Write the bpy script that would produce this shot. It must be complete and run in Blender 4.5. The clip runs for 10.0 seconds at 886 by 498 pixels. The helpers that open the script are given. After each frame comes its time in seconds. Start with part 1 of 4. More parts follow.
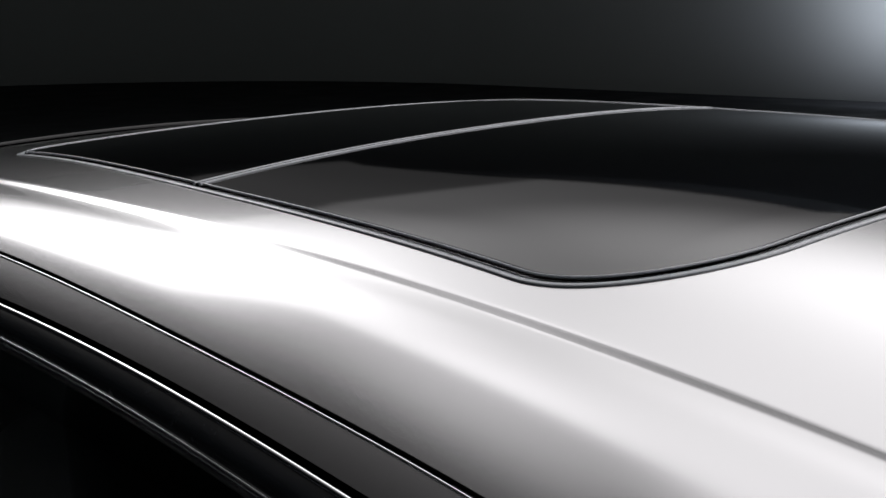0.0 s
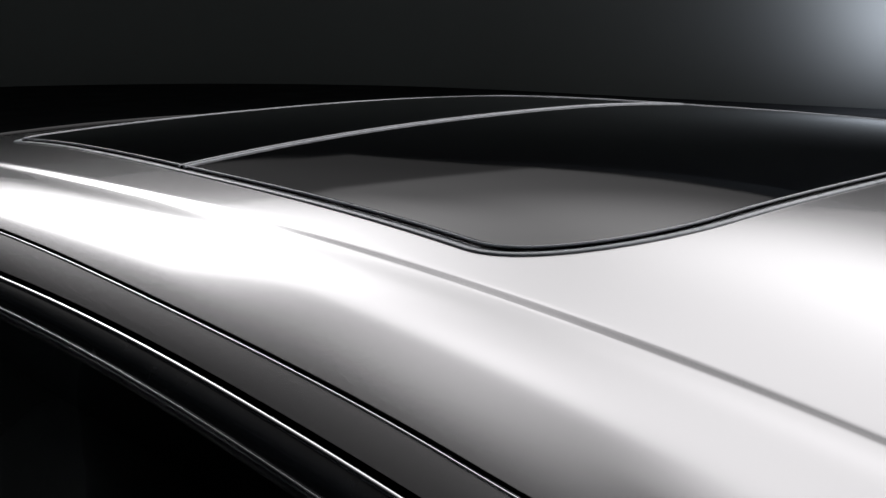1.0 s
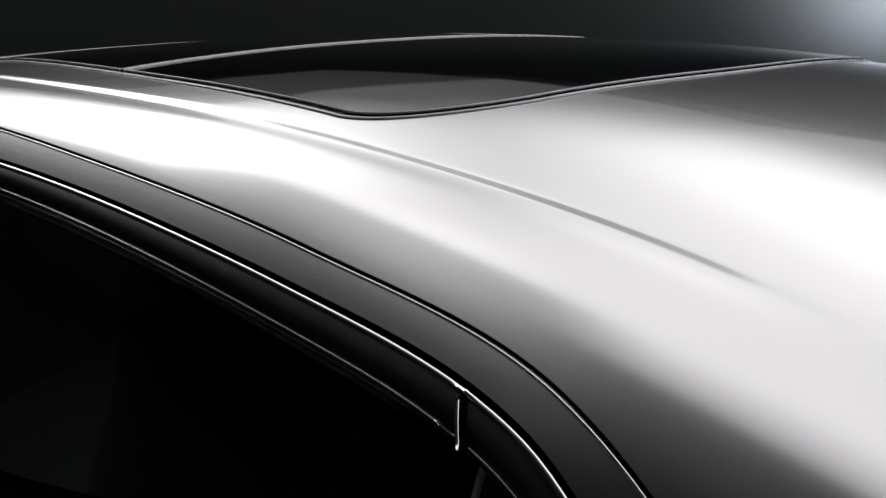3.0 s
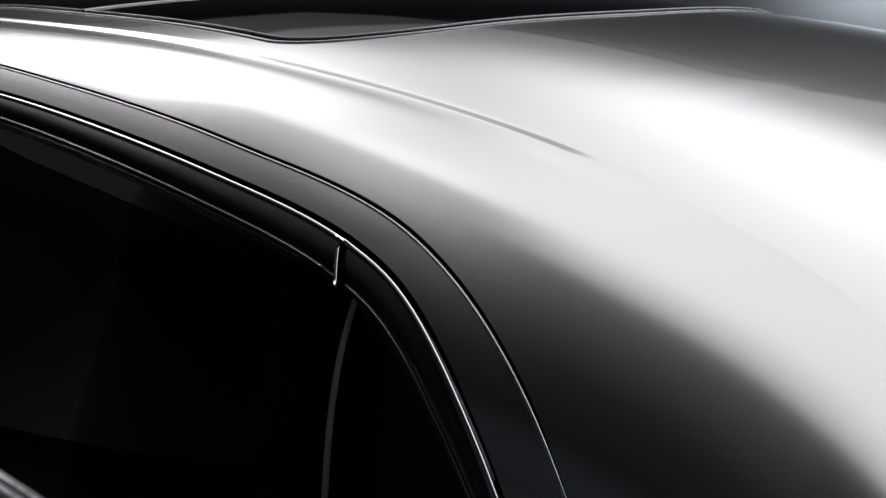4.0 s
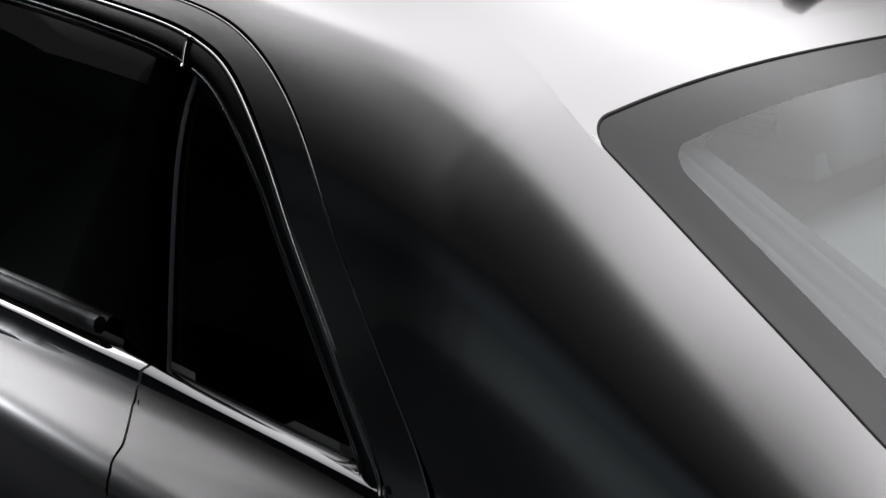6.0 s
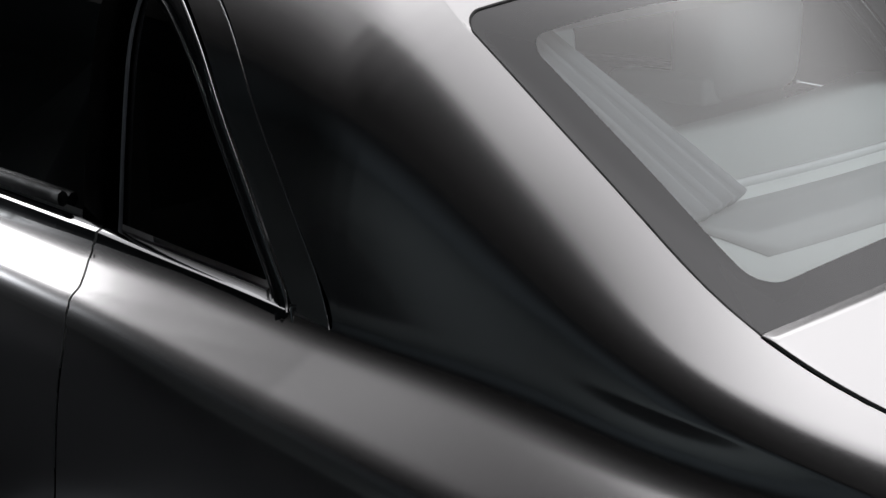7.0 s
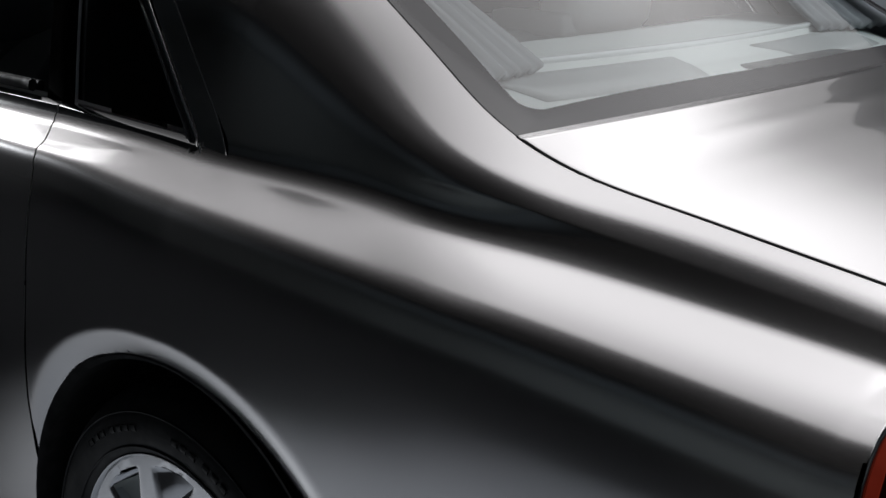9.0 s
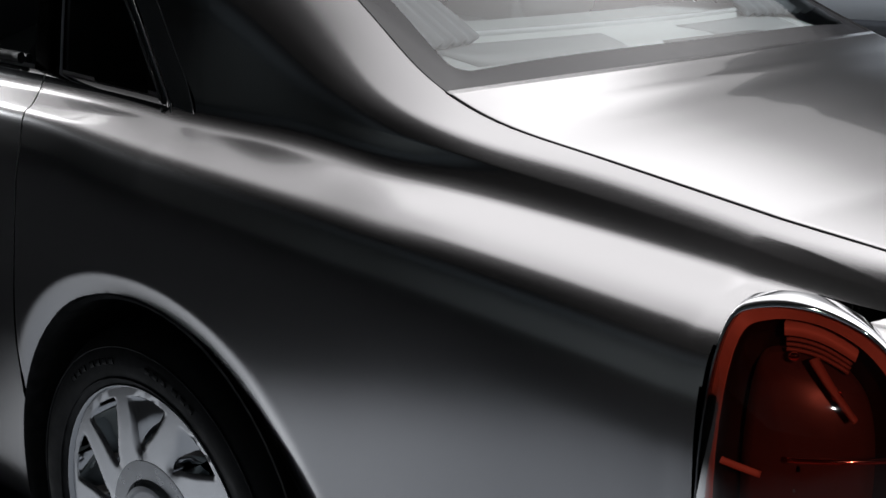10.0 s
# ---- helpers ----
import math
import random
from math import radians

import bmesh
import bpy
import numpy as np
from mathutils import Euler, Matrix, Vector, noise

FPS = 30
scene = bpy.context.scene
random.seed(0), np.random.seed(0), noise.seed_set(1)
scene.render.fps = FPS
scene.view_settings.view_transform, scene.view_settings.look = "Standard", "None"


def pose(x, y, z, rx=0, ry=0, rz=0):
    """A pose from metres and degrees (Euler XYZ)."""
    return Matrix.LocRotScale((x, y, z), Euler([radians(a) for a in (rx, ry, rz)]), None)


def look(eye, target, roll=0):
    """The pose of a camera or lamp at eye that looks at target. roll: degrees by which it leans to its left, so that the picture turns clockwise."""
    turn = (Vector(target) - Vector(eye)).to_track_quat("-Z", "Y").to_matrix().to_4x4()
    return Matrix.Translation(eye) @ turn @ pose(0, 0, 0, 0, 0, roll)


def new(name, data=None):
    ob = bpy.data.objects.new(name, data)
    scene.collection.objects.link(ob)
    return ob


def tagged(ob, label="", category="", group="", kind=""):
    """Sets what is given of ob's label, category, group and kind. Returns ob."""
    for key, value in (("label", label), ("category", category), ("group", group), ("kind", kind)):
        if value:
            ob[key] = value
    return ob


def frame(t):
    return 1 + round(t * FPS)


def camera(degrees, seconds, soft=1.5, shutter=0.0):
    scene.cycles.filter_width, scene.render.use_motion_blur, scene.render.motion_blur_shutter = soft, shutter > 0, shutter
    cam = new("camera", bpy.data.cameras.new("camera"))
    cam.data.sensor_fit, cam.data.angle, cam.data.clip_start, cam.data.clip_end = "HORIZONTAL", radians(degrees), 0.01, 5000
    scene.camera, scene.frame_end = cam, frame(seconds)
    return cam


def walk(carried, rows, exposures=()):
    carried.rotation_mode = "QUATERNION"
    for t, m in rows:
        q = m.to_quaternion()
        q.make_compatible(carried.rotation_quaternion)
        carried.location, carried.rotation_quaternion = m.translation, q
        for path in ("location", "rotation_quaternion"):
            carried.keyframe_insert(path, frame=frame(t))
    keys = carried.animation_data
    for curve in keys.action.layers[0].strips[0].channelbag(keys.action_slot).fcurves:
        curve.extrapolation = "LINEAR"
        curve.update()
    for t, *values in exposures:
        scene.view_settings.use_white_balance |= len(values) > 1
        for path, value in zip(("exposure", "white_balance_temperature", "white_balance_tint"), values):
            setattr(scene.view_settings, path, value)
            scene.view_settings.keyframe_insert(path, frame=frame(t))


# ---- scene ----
# The path: seconds, place, heading, tilt and roll in degrees
PATH = [
    (0, -0.2551, -1.1123, 1.7151, 45.607, -11.945, -1.590),
    (0.5, -0.2202, -1.1266, 1.7111, 45.635, -11.767, -1.330),
    (1, -0.1766, -1.1418, 1.7043, 45.694, -11.716, -1.145),
    (1.5, -0.1258, -1.1600, 1.6943, 45.726, -11.777, -1.055),
    (2, -0.0692, -1.1826, 1.6807, 45.536, -11.973, -1.105),
    (2.5, -0.0024, -1.2096, 1.6674, 45.292, -12.428, -1.105),
    (2.7, 0.0272, -1.2216, 1.6594, 45.196, -12.635, -1.045),
    (3.8, 0.2151, -1.2926, 1.6020, 44.564, -13.177, -0.247),
    (4, 0.2516, -1.3071, 1.5942, 44.404, -13.358, -0.322),
    (4.5, 0.3373, -1.3364, 1.5723, 44.325, -13.876, -0.592),
    (5, 0.4299, -1.3602, 1.5505, 44.554, -14.406, -0.782),
    (5.5, 0.5339, -1.3969, 1.5336, 44.645, -15.082, -0.945),
    (5.7, 0.5758, -1.4140, 1.5261, 44.590, -15.357, -0.938),
    (6.8, 0.8257, -1.5426, 1.4613, 43.378, -16.259, -0.039),
    (7, 0.8751, -1.5669, 1.4498, 43.279, -16.230, 0.029),
    (7.5, 0.9930, -1.6225, 1.4183, 43.252, -15.991, 0.101),
    (8, 1.1068, -1.6766, 1.3877, 43.227, -15.793, 0.120),
    (8.5, 1.2127, -1.7375, 1.3699, 42.955, -15.789, 0.219),
    (9, 1.3122, -1.8038, 1.3562, 42.416, -15.611, 0.223),
    (9.5, 1.4028, -1.8669, 1.3373, 41.824, -15.159, 0.098),
    (10, 1.5121, -1.9178, 1.3198, 41.909, -15.105, 0.328),
]


def facing(x, y, z, yaw, tilt, roll):
    a, b = radians(yaw), radians(tilt)
    eye = Vector((x, y, z))
    return look(eye, eye + Vector((-math.sin(a) * math.cos(b), math.cos(a) * math.cos(b), math.sin(b))), roll)


cam = camera(41.0, 10.0, soft=1.5)
walk(cam, [(row[0], facing(*row[1:])) for row in PATH])

# ---- light ----
world = bpy.data.worlds.new("studio_dark")
scene.world = world
world.use_nodes = True
world.node_tree.nodes["Background"].inputs[0].default_value = (0.5, 0.55, 0.6, 1)
world.node_tree.nodes["Background"].inputs[1].default_value = 0.004


def area_lamp(name, eye, target, sx, sy, watts, colour=(1, 1, 1), roll=0):
    d = bpy.data.lights.new(name, "AREA")
    d.shape, d.size, d.size_y, d.energy, d.color = "RECTANGLE", sx, sy, watts, colour
    ob = new(name, d)
    ob.matrix_world = look(eye, target, roll)
    return ob


# ---- materials ----
def material(name):
    m = bpy.data.materials.new(name)
    m.use_nodes = True
    nt = m.node_tree
    return m, nt, nt.nodes["Principled BSDF"]


def node(nt, kind, **values):
    n = nt.nodes.new(kind)
    for key, value in values.items():
        n.inputs[key].default_value = value
    return n


def grain(nt, b, scale, lo, hi, sock="Roughness", detail=4.0, coords="Object"):
    """Varies one input of a surface between lo and hi by a noise of that scale."""
    tc = nt.nodes.new("ShaderNodeTexCoord")
    n = node(nt, "ShaderNodeTexNoise", Scale=scale, Detail=detail)
    nt.links.new(tc.outputs[coords], n.inputs["Vector"])
    r = nt.nodes.new("ShaderNodeMapRange")
    r.inputs["From Min"].default_value, r.inputs["From Max"].default_value = 0.3, 0.7
    r.inputs["To Min"].default_value, r.inputs["To Max"].default_value = lo, hi
    nt.links.new(n.outputs["Fac"], r.inputs["Value"])
    nt.links.new(r.outputs["Result"], b.inputs[sock])
    return n


def relief(nt, b, scale, strength, dist=0.001, detail=3.0):
    tc = nt.nodes.new("ShaderNodeTexCoord")
    n = node(nt, "ShaderNodeTexNoise", Scale=scale, Detail=detail)
    nt.links.new(tc.outputs["Object"], n.inputs["Vector"])
    bump = node(nt, "ShaderNodeBump", Strength=strength, Distance=dist)
    nt.links.new(n.outputs["Fac"], bump.inputs["Height"])
    nt.links.new(bump.outputs["Normal"], b.inputs["Normal"])
    return n


def plain(name, colour, rough, metal=0.0, coat=0.0, spread=0.15, scale=40.0, bump=0.0, bump_scale=300.0, ior=1.5):
    m, nt, b = material(name)
    b.inputs["Base Color"].default_value = (*colour, 1)
    b.inputs["Metallic"].default_value, b.inputs["Coat Weight"].default_value = metal, coat
    b.inputs["Coat Roughness"].default_value = 0.04
    b.inputs["IOR"].default_value = ior
    grain(nt, b, scale, rough * (1 - spread), rough * (1 + spread))
    if bump:
        relief(nt, b, bump_scale, bump)
    return m


def paint_material():
    """Warm silver metallic lacquer: fine flakes in a satin base under clear coat."""
    m, nt, b = material("silver_paint")
    tc = nt.nodes.new("ShaderNodeTexCoord")
    n = node(nt, "ShaderNodeTexNoise", Scale=2200.0, Detail=2.0)
    nt.links.new(tc.outputs["Object"], n.inputs["Vector"])
    ramp = nt.nodes.new("ShaderNodeValToRGB")
    ramp.color_ramp.elements[0].position, ramp.color_ramp.elements[1].position = 0.35, 0.65
    ramp.color_ramp.elements[0].color = (0.558, 0.551, 0.557, 1)
    ramp.color_ramp.elements[1].color = (0.582, 0.575, 0.581, 1)
    nt.links.new(n.outputs["Fac"], ramp.inputs["Fac"])
    nt.links.new(ramp.outputs["Color"], b.inputs["Base Color"])
    b.inputs["Metallic"].default_value = 0.95
    grain(nt, b, 1.6, 0.18, 0.195)
    b.inputs["Coat Weight"].default_value, b.inputs["Coat Roughness"].default_value = 1.0, 0.035
    return m


def clear_glass(name, tint, gloss_rough=0.01, reflect=1.45):
    """Thin glass: tinted see-through with a reflecting face."""
    m = bpy.data.materials.new(name)
    m.use_nodes = True
    nt = m.node_tree
    nt.nodes.clear()
    out = nt.nodes.new("ShaderNodeOutputMaterial")
    t = node(nt, "ShaderNodeBsdfTransparent", Color=(*tint, 1))
    g = node(nt, "ShaderNodeBsdfGlossy", Color=(1, 1, 1, 1), Roughness=gloss_rough)
    f = node(nt, "ShaderNodeFresnel", IOR=reflect)
    mix = nt.nodes.new("ShaderNodeMixShader")
    nt.links.new(f.outputs[0], mix.inputs[0])
    nt.links.new(t.outputs[0], mix.inputs[1])
    nt.links.new(g.outputs[0], mix.inputs[2])
    nt.links.new(mix.outputs[0], out.inputs["Surface"])
    return m


PAINT = paint_material()
CHROME = plain("polished_chrome", (0.82, 0.83, 0.85), 0.06, 1.0, spread=0.3, scale=12)
TRIM_BLACK = plain("black_gloss_trim", (0.026, 0.029, 0.034), 0.24, coat=0.7)
RUBBER = plain("black_rubber", (0.016, 0.016, 0.017), 0.6, bump=0.2, bump_scale=900)
GAP = plain("dark_gap", (0.002, 0.002, 0.002), 0.8, ior=1.05)
SEAL = plain("grey_roof_seal", (0.50, 0.52, 0.56), 0.28, coat=0.2)
SUN_GLASS = plain("black_sunroof_glass", (0.003, 0.003, 0.0035), 0.04, spread=0.2, scale=5, ior=1.48)
FRIT = plain("black_glass_border", (0.028, 0.028, 0.033), 0.20, coat=0.1, ior=1.45)
SIDE_GLASS = clear_glass("tinted_side_glass", (0.014, 0.015, 0.015), reflect=1.16)
REAR_GLASS = clear_glass("clear_rear_glass", (0.93, 0.985, 1.0), reflect=1.8)
TYRE = plain("tyre_rubber", (0.022, 0.022, 0.023), 0.62, bump=0.35, bump_scale=420)
ALLOY = plain("polished_alloy", (0.62, 0.63, 0.65), 0.16, 1.0, spread=0.25, scale=30)
CAP = plain("satin_wheel_cap", (0.42, 0.43, 0.45), 0.3, 0.9)
LEATHER = plain("pale_leather", (0.80, 0.82, 0.83), 0.45, bump=0.3, bump_scale=350)
FABRIC = plain("grey_pillar_cloth", (0.36, 0.38, 0.40), 0.8, bump=0.4, bump_scale=500)
RIDGE = plain("glossy_white_ridge", (0.86, 0.90, 0.90), 0.2, coat=0.6)
SHELF = plain("pale_shelf_cloth", (0.82, 0.86, 0.84), 0.7, bump=0.3, bump_scale=600)
CABIN_GREY = plain("grey_cabin_plastic", (0.12, 0.125, 0.13), 0.4)
SPEAKER = plain("pale_grey_speaker_cloth", (0.56, 0.58, 0.58), 0.8, bump=0.4, bump_scale=900)
DARK_CLOTH = plain("dark_cabin_cloth", (0.02, 0.02, 0.021), 0.85, bump=0.2)
FLOOR = plain("dark_studio_floor", (0.026, 0.028, 0.031), 0.8, ior=1.3, scale=1.5, bump=0.1, bump_scale=60)
WALL = plain("dark_studio_wall", (0.34, 0.36, 0.36), 0.9, scale=0.8, bump=0.1, bump_scale=40)
CEILING = plain("grey_studio_ceiling", (0.25, 0.275, 0.295), 0.9, scale=0.8, bump=0.1, bump_scale=40)
UNDER = plain("black_underbody", (0.006, 0.006, 0.006), 0.9)


LENS = clear_glass("red_lamp_lens", (0.80, 0.13, 0.08), 0.04, 1.38)
LAMP_DARK = plain("dark_lamp_housing", (0.012, 0.011, 0.011), 0.45)
LAMP_SOFT = plain("dull_red_reflector", (0.30, 0.20, 0.17), 0.5)
LAMP_PANEL = plain("smoked_centre_panel", (0.075, 0.058, 0.058), 0.35)
LAMP_RED = plain("red_reflector", (0.62, 0.45, 0.38), 0.4)


# ---- mesh helpers ----
def mesh_object(name, verts, faces, mat, parent=None, label="", smooth=True, thick=0.0):
    me = bpy.data.meshes.new(name)
    me.from_pydata([tuple(v) for v in verts], [], [tuple(int(i) for i in f) for f in faces])
    me.materials.append(mat)
    if smooth:
        me.polygons.foreach_set("use_smooth", [True] * len(me.polygons))
    me.update()
    ob = new(name, me)
    ob.parent = parent
    if label:
        tagged(ob, label=label)
    if thick:
        s = ob.modifiers.new("thickness", "SOLIDIFY")
        s.thickness, s.offset = thick, -1.0
    return ob


def quads(m, n, flip=False, close=False, base=0):
    out = []
    for i in range(m - 1):
        for j in range(n if close else n - 1):
            k = (j + 1) % n
            f = (base + i * n + j, base + (i + 1) * n + j, base + (i + 1) * n + k, base + i * n + k)
            out.append(f[::-1] if flip else f)
    return out


def grid(name, P, mat, parent, label="", flip=False, thick=0.0, close=False):
    P = np.asarray(P, float)
    m, n = P.shape[:2]
    return mesh_object(name, P.reshape(-1, 3), quads(m, n, flip, close), mat, parent, label, thick=thick)


def part(name, bm, mat, parent, label="", smooth=False):
    me = bpy.data.meshes.new(name)
    bm.to_mesh(me)
    bm.free()
    me.materials.append(mat)
    if smooth:
        me.polygons.foreach_set("use_smooth", [True] * len(me.polygons))
    ob = new(name, me)
    ob.parent = parent
    if label:
        tagged(ob, label=label)
    return ob


def block(size, centre=(0, 0, 0), bevel=0.01, seg=3):
    bm = bmesh.new()
    bmesh.ops.create_cube(bm, size=1.0)
    bmesh.ops.scale(bm, vec=size, verts=bm.verts)
    if bevel:
        bmesh.ops.bevel(bm, geom=bm.edges[:], offset=bevel, segments=seg, profile=0.6, affect="EDGES")
    bmesh.ops.translate(bm, vec=centre, verts=bm.verts)
    return bm


def thing(name, label, category, at=(0, 0, 0), kind="", group=""):
    ob = new(name)
    ob.location = at
    return tagged(ob, label, category, group, kind)


def spline(points, count, closed=False):
    """A smooth curve through a few points, evenly resampled."""
    P = np.asarray(points, float)
    if closed:
        P = np.vstack([P[-1], P, P[0], P[1]])
    else:
        P = np.vstack([2 * P[0] - P[1], P, 2 * P[-1] - P[-2]])
    d = np.maximum(np.linalg.norm(np.diff(P, axis=0), axis=1) ** 0.5, 1e-5)
    k = np.concatenate([[0], np.cumsum(d)])
    out = []
    for i in range(1, len(P) - 2):
        t = np.linspace(k[i], k[i + 1], 24, endpoint=False)[:, None]
        A1 = (k[i] - t) / (k[i] - k[i - 1]) * P[i - 1] + (t - k[i - 1]) / (k[i] - k[i - 1]) * P[i]
        A2 = (k[i + 1] - t) / (k[i + 1] - k[i]) * P[i] + (t - k[i]) / (k[i + 1] - k[i]) * P[i + 1]
        A3 = (k[i + 2] - t) / (k[i + 2] - k[i + 1]) * P[i + 1] + (t - k[i + 1]) / (k[i + 2] - k[i + 1]) * P[i + 2]
        B1 = (k[i + 1] - t) / (k[i + 1] - k[i - 1]) * A1 + (t - k[i - 1]) / (k[i + 1] - k[i - 1]) * A2
        B2 = (k[i + 2] - t) / (k[i + 2] - k[i]) * A2 + (t - k[i]) / (k[i + 2] - k[i]) * A3
        out.append((k[i + 1] - t) / (k[i + 1] - k[i]) * B1 + (t - k[i]) / (k[i + 1] - k[i]) * B2)
    Q = np.vstack(out + [P[-2][None]])
    s = np.concatenate([[0], np.cumsum(np.linalg.norm(np.diff(Q, axis=0), axis=1))])
    want = np.linspace(0, s[-1], count)
    return np.stack([np.interp(want, s, Q[:, c]) for c in range(Q.shape[1])], 1)


def tube(name, pts, radius, mat, parent, label="", sides=8, flat=1.0, closed=False):
    """A round bead along a line of points."""
    pts = np.asarray(pts, float)
    tan = np.gradient(pts, axis=0)
    if closed:
        tan = np.roll(pts, -1, 0) - np.roll(pts, 1, 0)
    tan /= np.maximum(np.linalg.norm(tan, axis=1), 1e-9)[:, None]
    up = np.array([0.0, 0.0, 1.0])
    a = np.cross(tan, up)
    bad = np.linalg.norm(a, axis=1) < 1e-3
    a[bad] = np.cross(tan[bad], np.array([0.0, 1.0, 0.0]))
    a /= np.linalg.norm(a, axis=1)[:, None]
    b = np.cross(a, tan)
    t = np.linspace(0, 2 * np.pi, sides, endpoint=False)
    P = pts[:, None] + radius * (np.cos(t)[None, :, None] * a[:, None] + flat * np.sin(t)[None, :, None] * b[:, None])
    faces = quads(len(pts), sides, close=True)
    if closed:
        n = sides
        last = (len(pts) - 1) * n
        faces += [(last + j, j, (j + 1) % n, last + (j + 1) % n) for j in range(n)]
    else:
        faces += [tuple(range(sides))[::-1], tuple((len(pts) - 1) * sides + j for j in range(sides))]
    return mesh_object(name, P.reshape(-1, 3), faces, mat, parent, label)


# ---- studio ----
GROUND = 0.023


def room():
    bm = bmesh.new()
    bmesh.ops.create_grid(bm, x_segments=8, y_segments=8, size=1)
    bmesh.ops.scale(bm, vec=(23, 16, 1), verts=bm.verts)
    bmesh.ops.translate(bm, vec=(-7, 0, GROUND), verts=bm.verts)
    tagged(part("floor", bm, FLOOR, None), "dark grey smooth studio floor under the car", "floor", kind="structure")
    for name, size, at in (("wall_south", (46.4, 0.2, 7), (-7, -16.1, 3.5)), ("wall_east", (0.2, 32, 7), (16.1, 0, 3.5))):
        tagged(part(name, block(size, at, 0), WALL, None), "dark grey painted studio wall in dim light", "wall", kind="structure")
    # the far side and end are one wall with a rounded corner
    arc = [(x, 16.0) for x in np.linspace(16, -15, 32)] + [(-16.0 - 14 * math.sin(a), 2.0 + 14 * math.cos(a)) for a in np.linspace(0, math.pi / 2, 40)] + [(-30.0, -16.2)]
    P = np.array([[(x, y, z) for z in (0.0, 7.0)] for x, y in arc])
    tagged(grid("wall_north", P, WALL, None, thick=.2, flip=True), "dark grey rounded studio wall in dim light", "wall", kind="structure")
    tagged(part("ceiling", block((46.4, 32.4, 0.2), (-7, 0, 7.1), 0), CEILING, None), "grey studio ceiling high over the car", "ceiling", kind="structure")


room()

# ---- car: the lines of the body, as half width and height along the length ----
STATION = [-3.9, -3.1, -2.7, -2.25, -1.6, -1.0, -0.6, -0.35, -0.1, 0.04, 0.237, 0.43, 0.7, 0.95, 1.15]
EDGE_X = [-3.9, -3.1, -2.7, -2.25, -1.8, -1.6, -1.0, -0.6, -0.35, -0.1, 0.04, 0.237, 0.43, 0.52, 0.7, 0.95, 1.15]
EDGE_Y = [0.66, 0.72, 0.64, 0.57, 0.556, 0.553, 0.546, 0.55, 0.556, 0.593, 0.655, 0.672, 0.715, 0.712, 0.71, 0.692, 0.662]
EDGE_Z = [.94, 1.06, 1.28, 1.462, 1.519, 1.532, 1.521, 1.490, 1.455, 1.40, 1.335, 1.206, 1.106, 1.073, 1.045, 1.001, .96]
ROLL_Y = [0.72, 0.77, 0.71, 0.63, 0.626, 0.629, 0.643, 0.665, 0.686, 0.724, 0.749, 0.782, 0.762, 0.745, 0.712]
ROLL_Z = [0.93, 1.045, 1.285, 1.467, 1.5088, 1.4962, 1.4643, 1.4238, 1.363, 1.3025, 1.1705, 1.0785, 1.035, 0.993, 0.953]
RAIL_Y = [0.76, 0.8, 0.745, 0.675, 0.688, 0.697, 0.722, 0.757, 0.762, 0.786, 0.797, 0.805, 0.786, 0.766, 0.731]
RAIL_Z = [0.92, 1.03, 1.25, 1.435, 1.459, 1.4445, 1.4115, 1.364, 1.307, 1.237, 1.1285, 1.056, 1.014, 0.98, 0.941]
WAIST_Y = [0.79, 0.825, 0.8, 0.8, 0.8, 0.8, 0.8, 0.805, 0.81, 0.816, 0.818, 0.814, 0.796, 0.776, 0.741]
WAIST_Z = [0.91, 1.02, 1.15, 1.25, 1.25, 1.25, 1.25, 1.25, 1.21, 1.165, 1.085, 1.032, 0.993, 0.963, 0.925]
BELT_Y = [0.82, 0.85, 0.862, 0.868, 0.868, 0.868, 0.868, 0.866, 0.858, 0.85, 0.838, 0.828, 0.808, 0.79, 0.756]
BELT_Z = [0.9, 1.01, 1.05, 1.0675, 1.0695, 1.0695, 1.0673, 1.0593, 1.0458, 1.0427, 1.0355, 1.0150, 0.981, 0.953, 0.915]
SHOULDER_Y = [0.9, 0.925, 0.93, 0.933, 0.933, 0.933, 0.933, 0.931, 0.93, 0.928, 0.922, 0.918, 0.912, 0.9, 0.862]
SHOULDER_Z = [0.88, 0.975, 1.017, 1.0403, 1.0423, 1.0423, 1.0393, 1.0313, 1.0148, 1.0088, 1.0006, 0.9834, 0.9531, 0.9276, 0.8917]
SIDE_Y = [0.92, 0.945, 0.955, 0.96, 0.96, 0.96, 0.959, 0.957, 0.956, 0.955, 0.953, 0.951, 0.948, 0.943, 0.903]
SIDE_Z = [0.83, 0.93, 0.97, 0.99, 0.99, 0.99, 0.988, 0.982, 0.969, 0.962, 0.955, 0.943, 0.92, 0.898, 0.866]

XS = np.linspace(STATION[0], STATION[-1], 1011)


def monotone(xs, ys, x):
    """Smooth interpolation that does not overshoot."""
    xs, ys = np.asarray(xs), np.asarray(ys)
    h, d = np.diff(xs), np.diff(ys) / np.diff(xs)
    m = np.zeros(len(xs))
    m[0], m[-1] = d[0], d[-1]
    for i in range(1, len(xs) - 1):
        if d[i - 1] * d[i] > 0:
            w1, w2 = 2 * h[i] + h[i - 1], h[i] + 2 * h[i - 1]
            m[i] = (w1 + w2) / (w1 / d[i - 1] + w2 / d[i])
    i = np.clip(np.searchsorted(xs, x) - 1, 0, len(h) - 1)
    t = (x - xs[i]) / h[i]
    return ((1 + 2 * t) * (1 - t) ** 2 * ys[i] + t * (1 - t) ** 2 * h[i] * m[i] + t * t * (3 - 2 * t) * ys[i + 1] + t * t * (t - 1) * h[i] * m[i + 1])


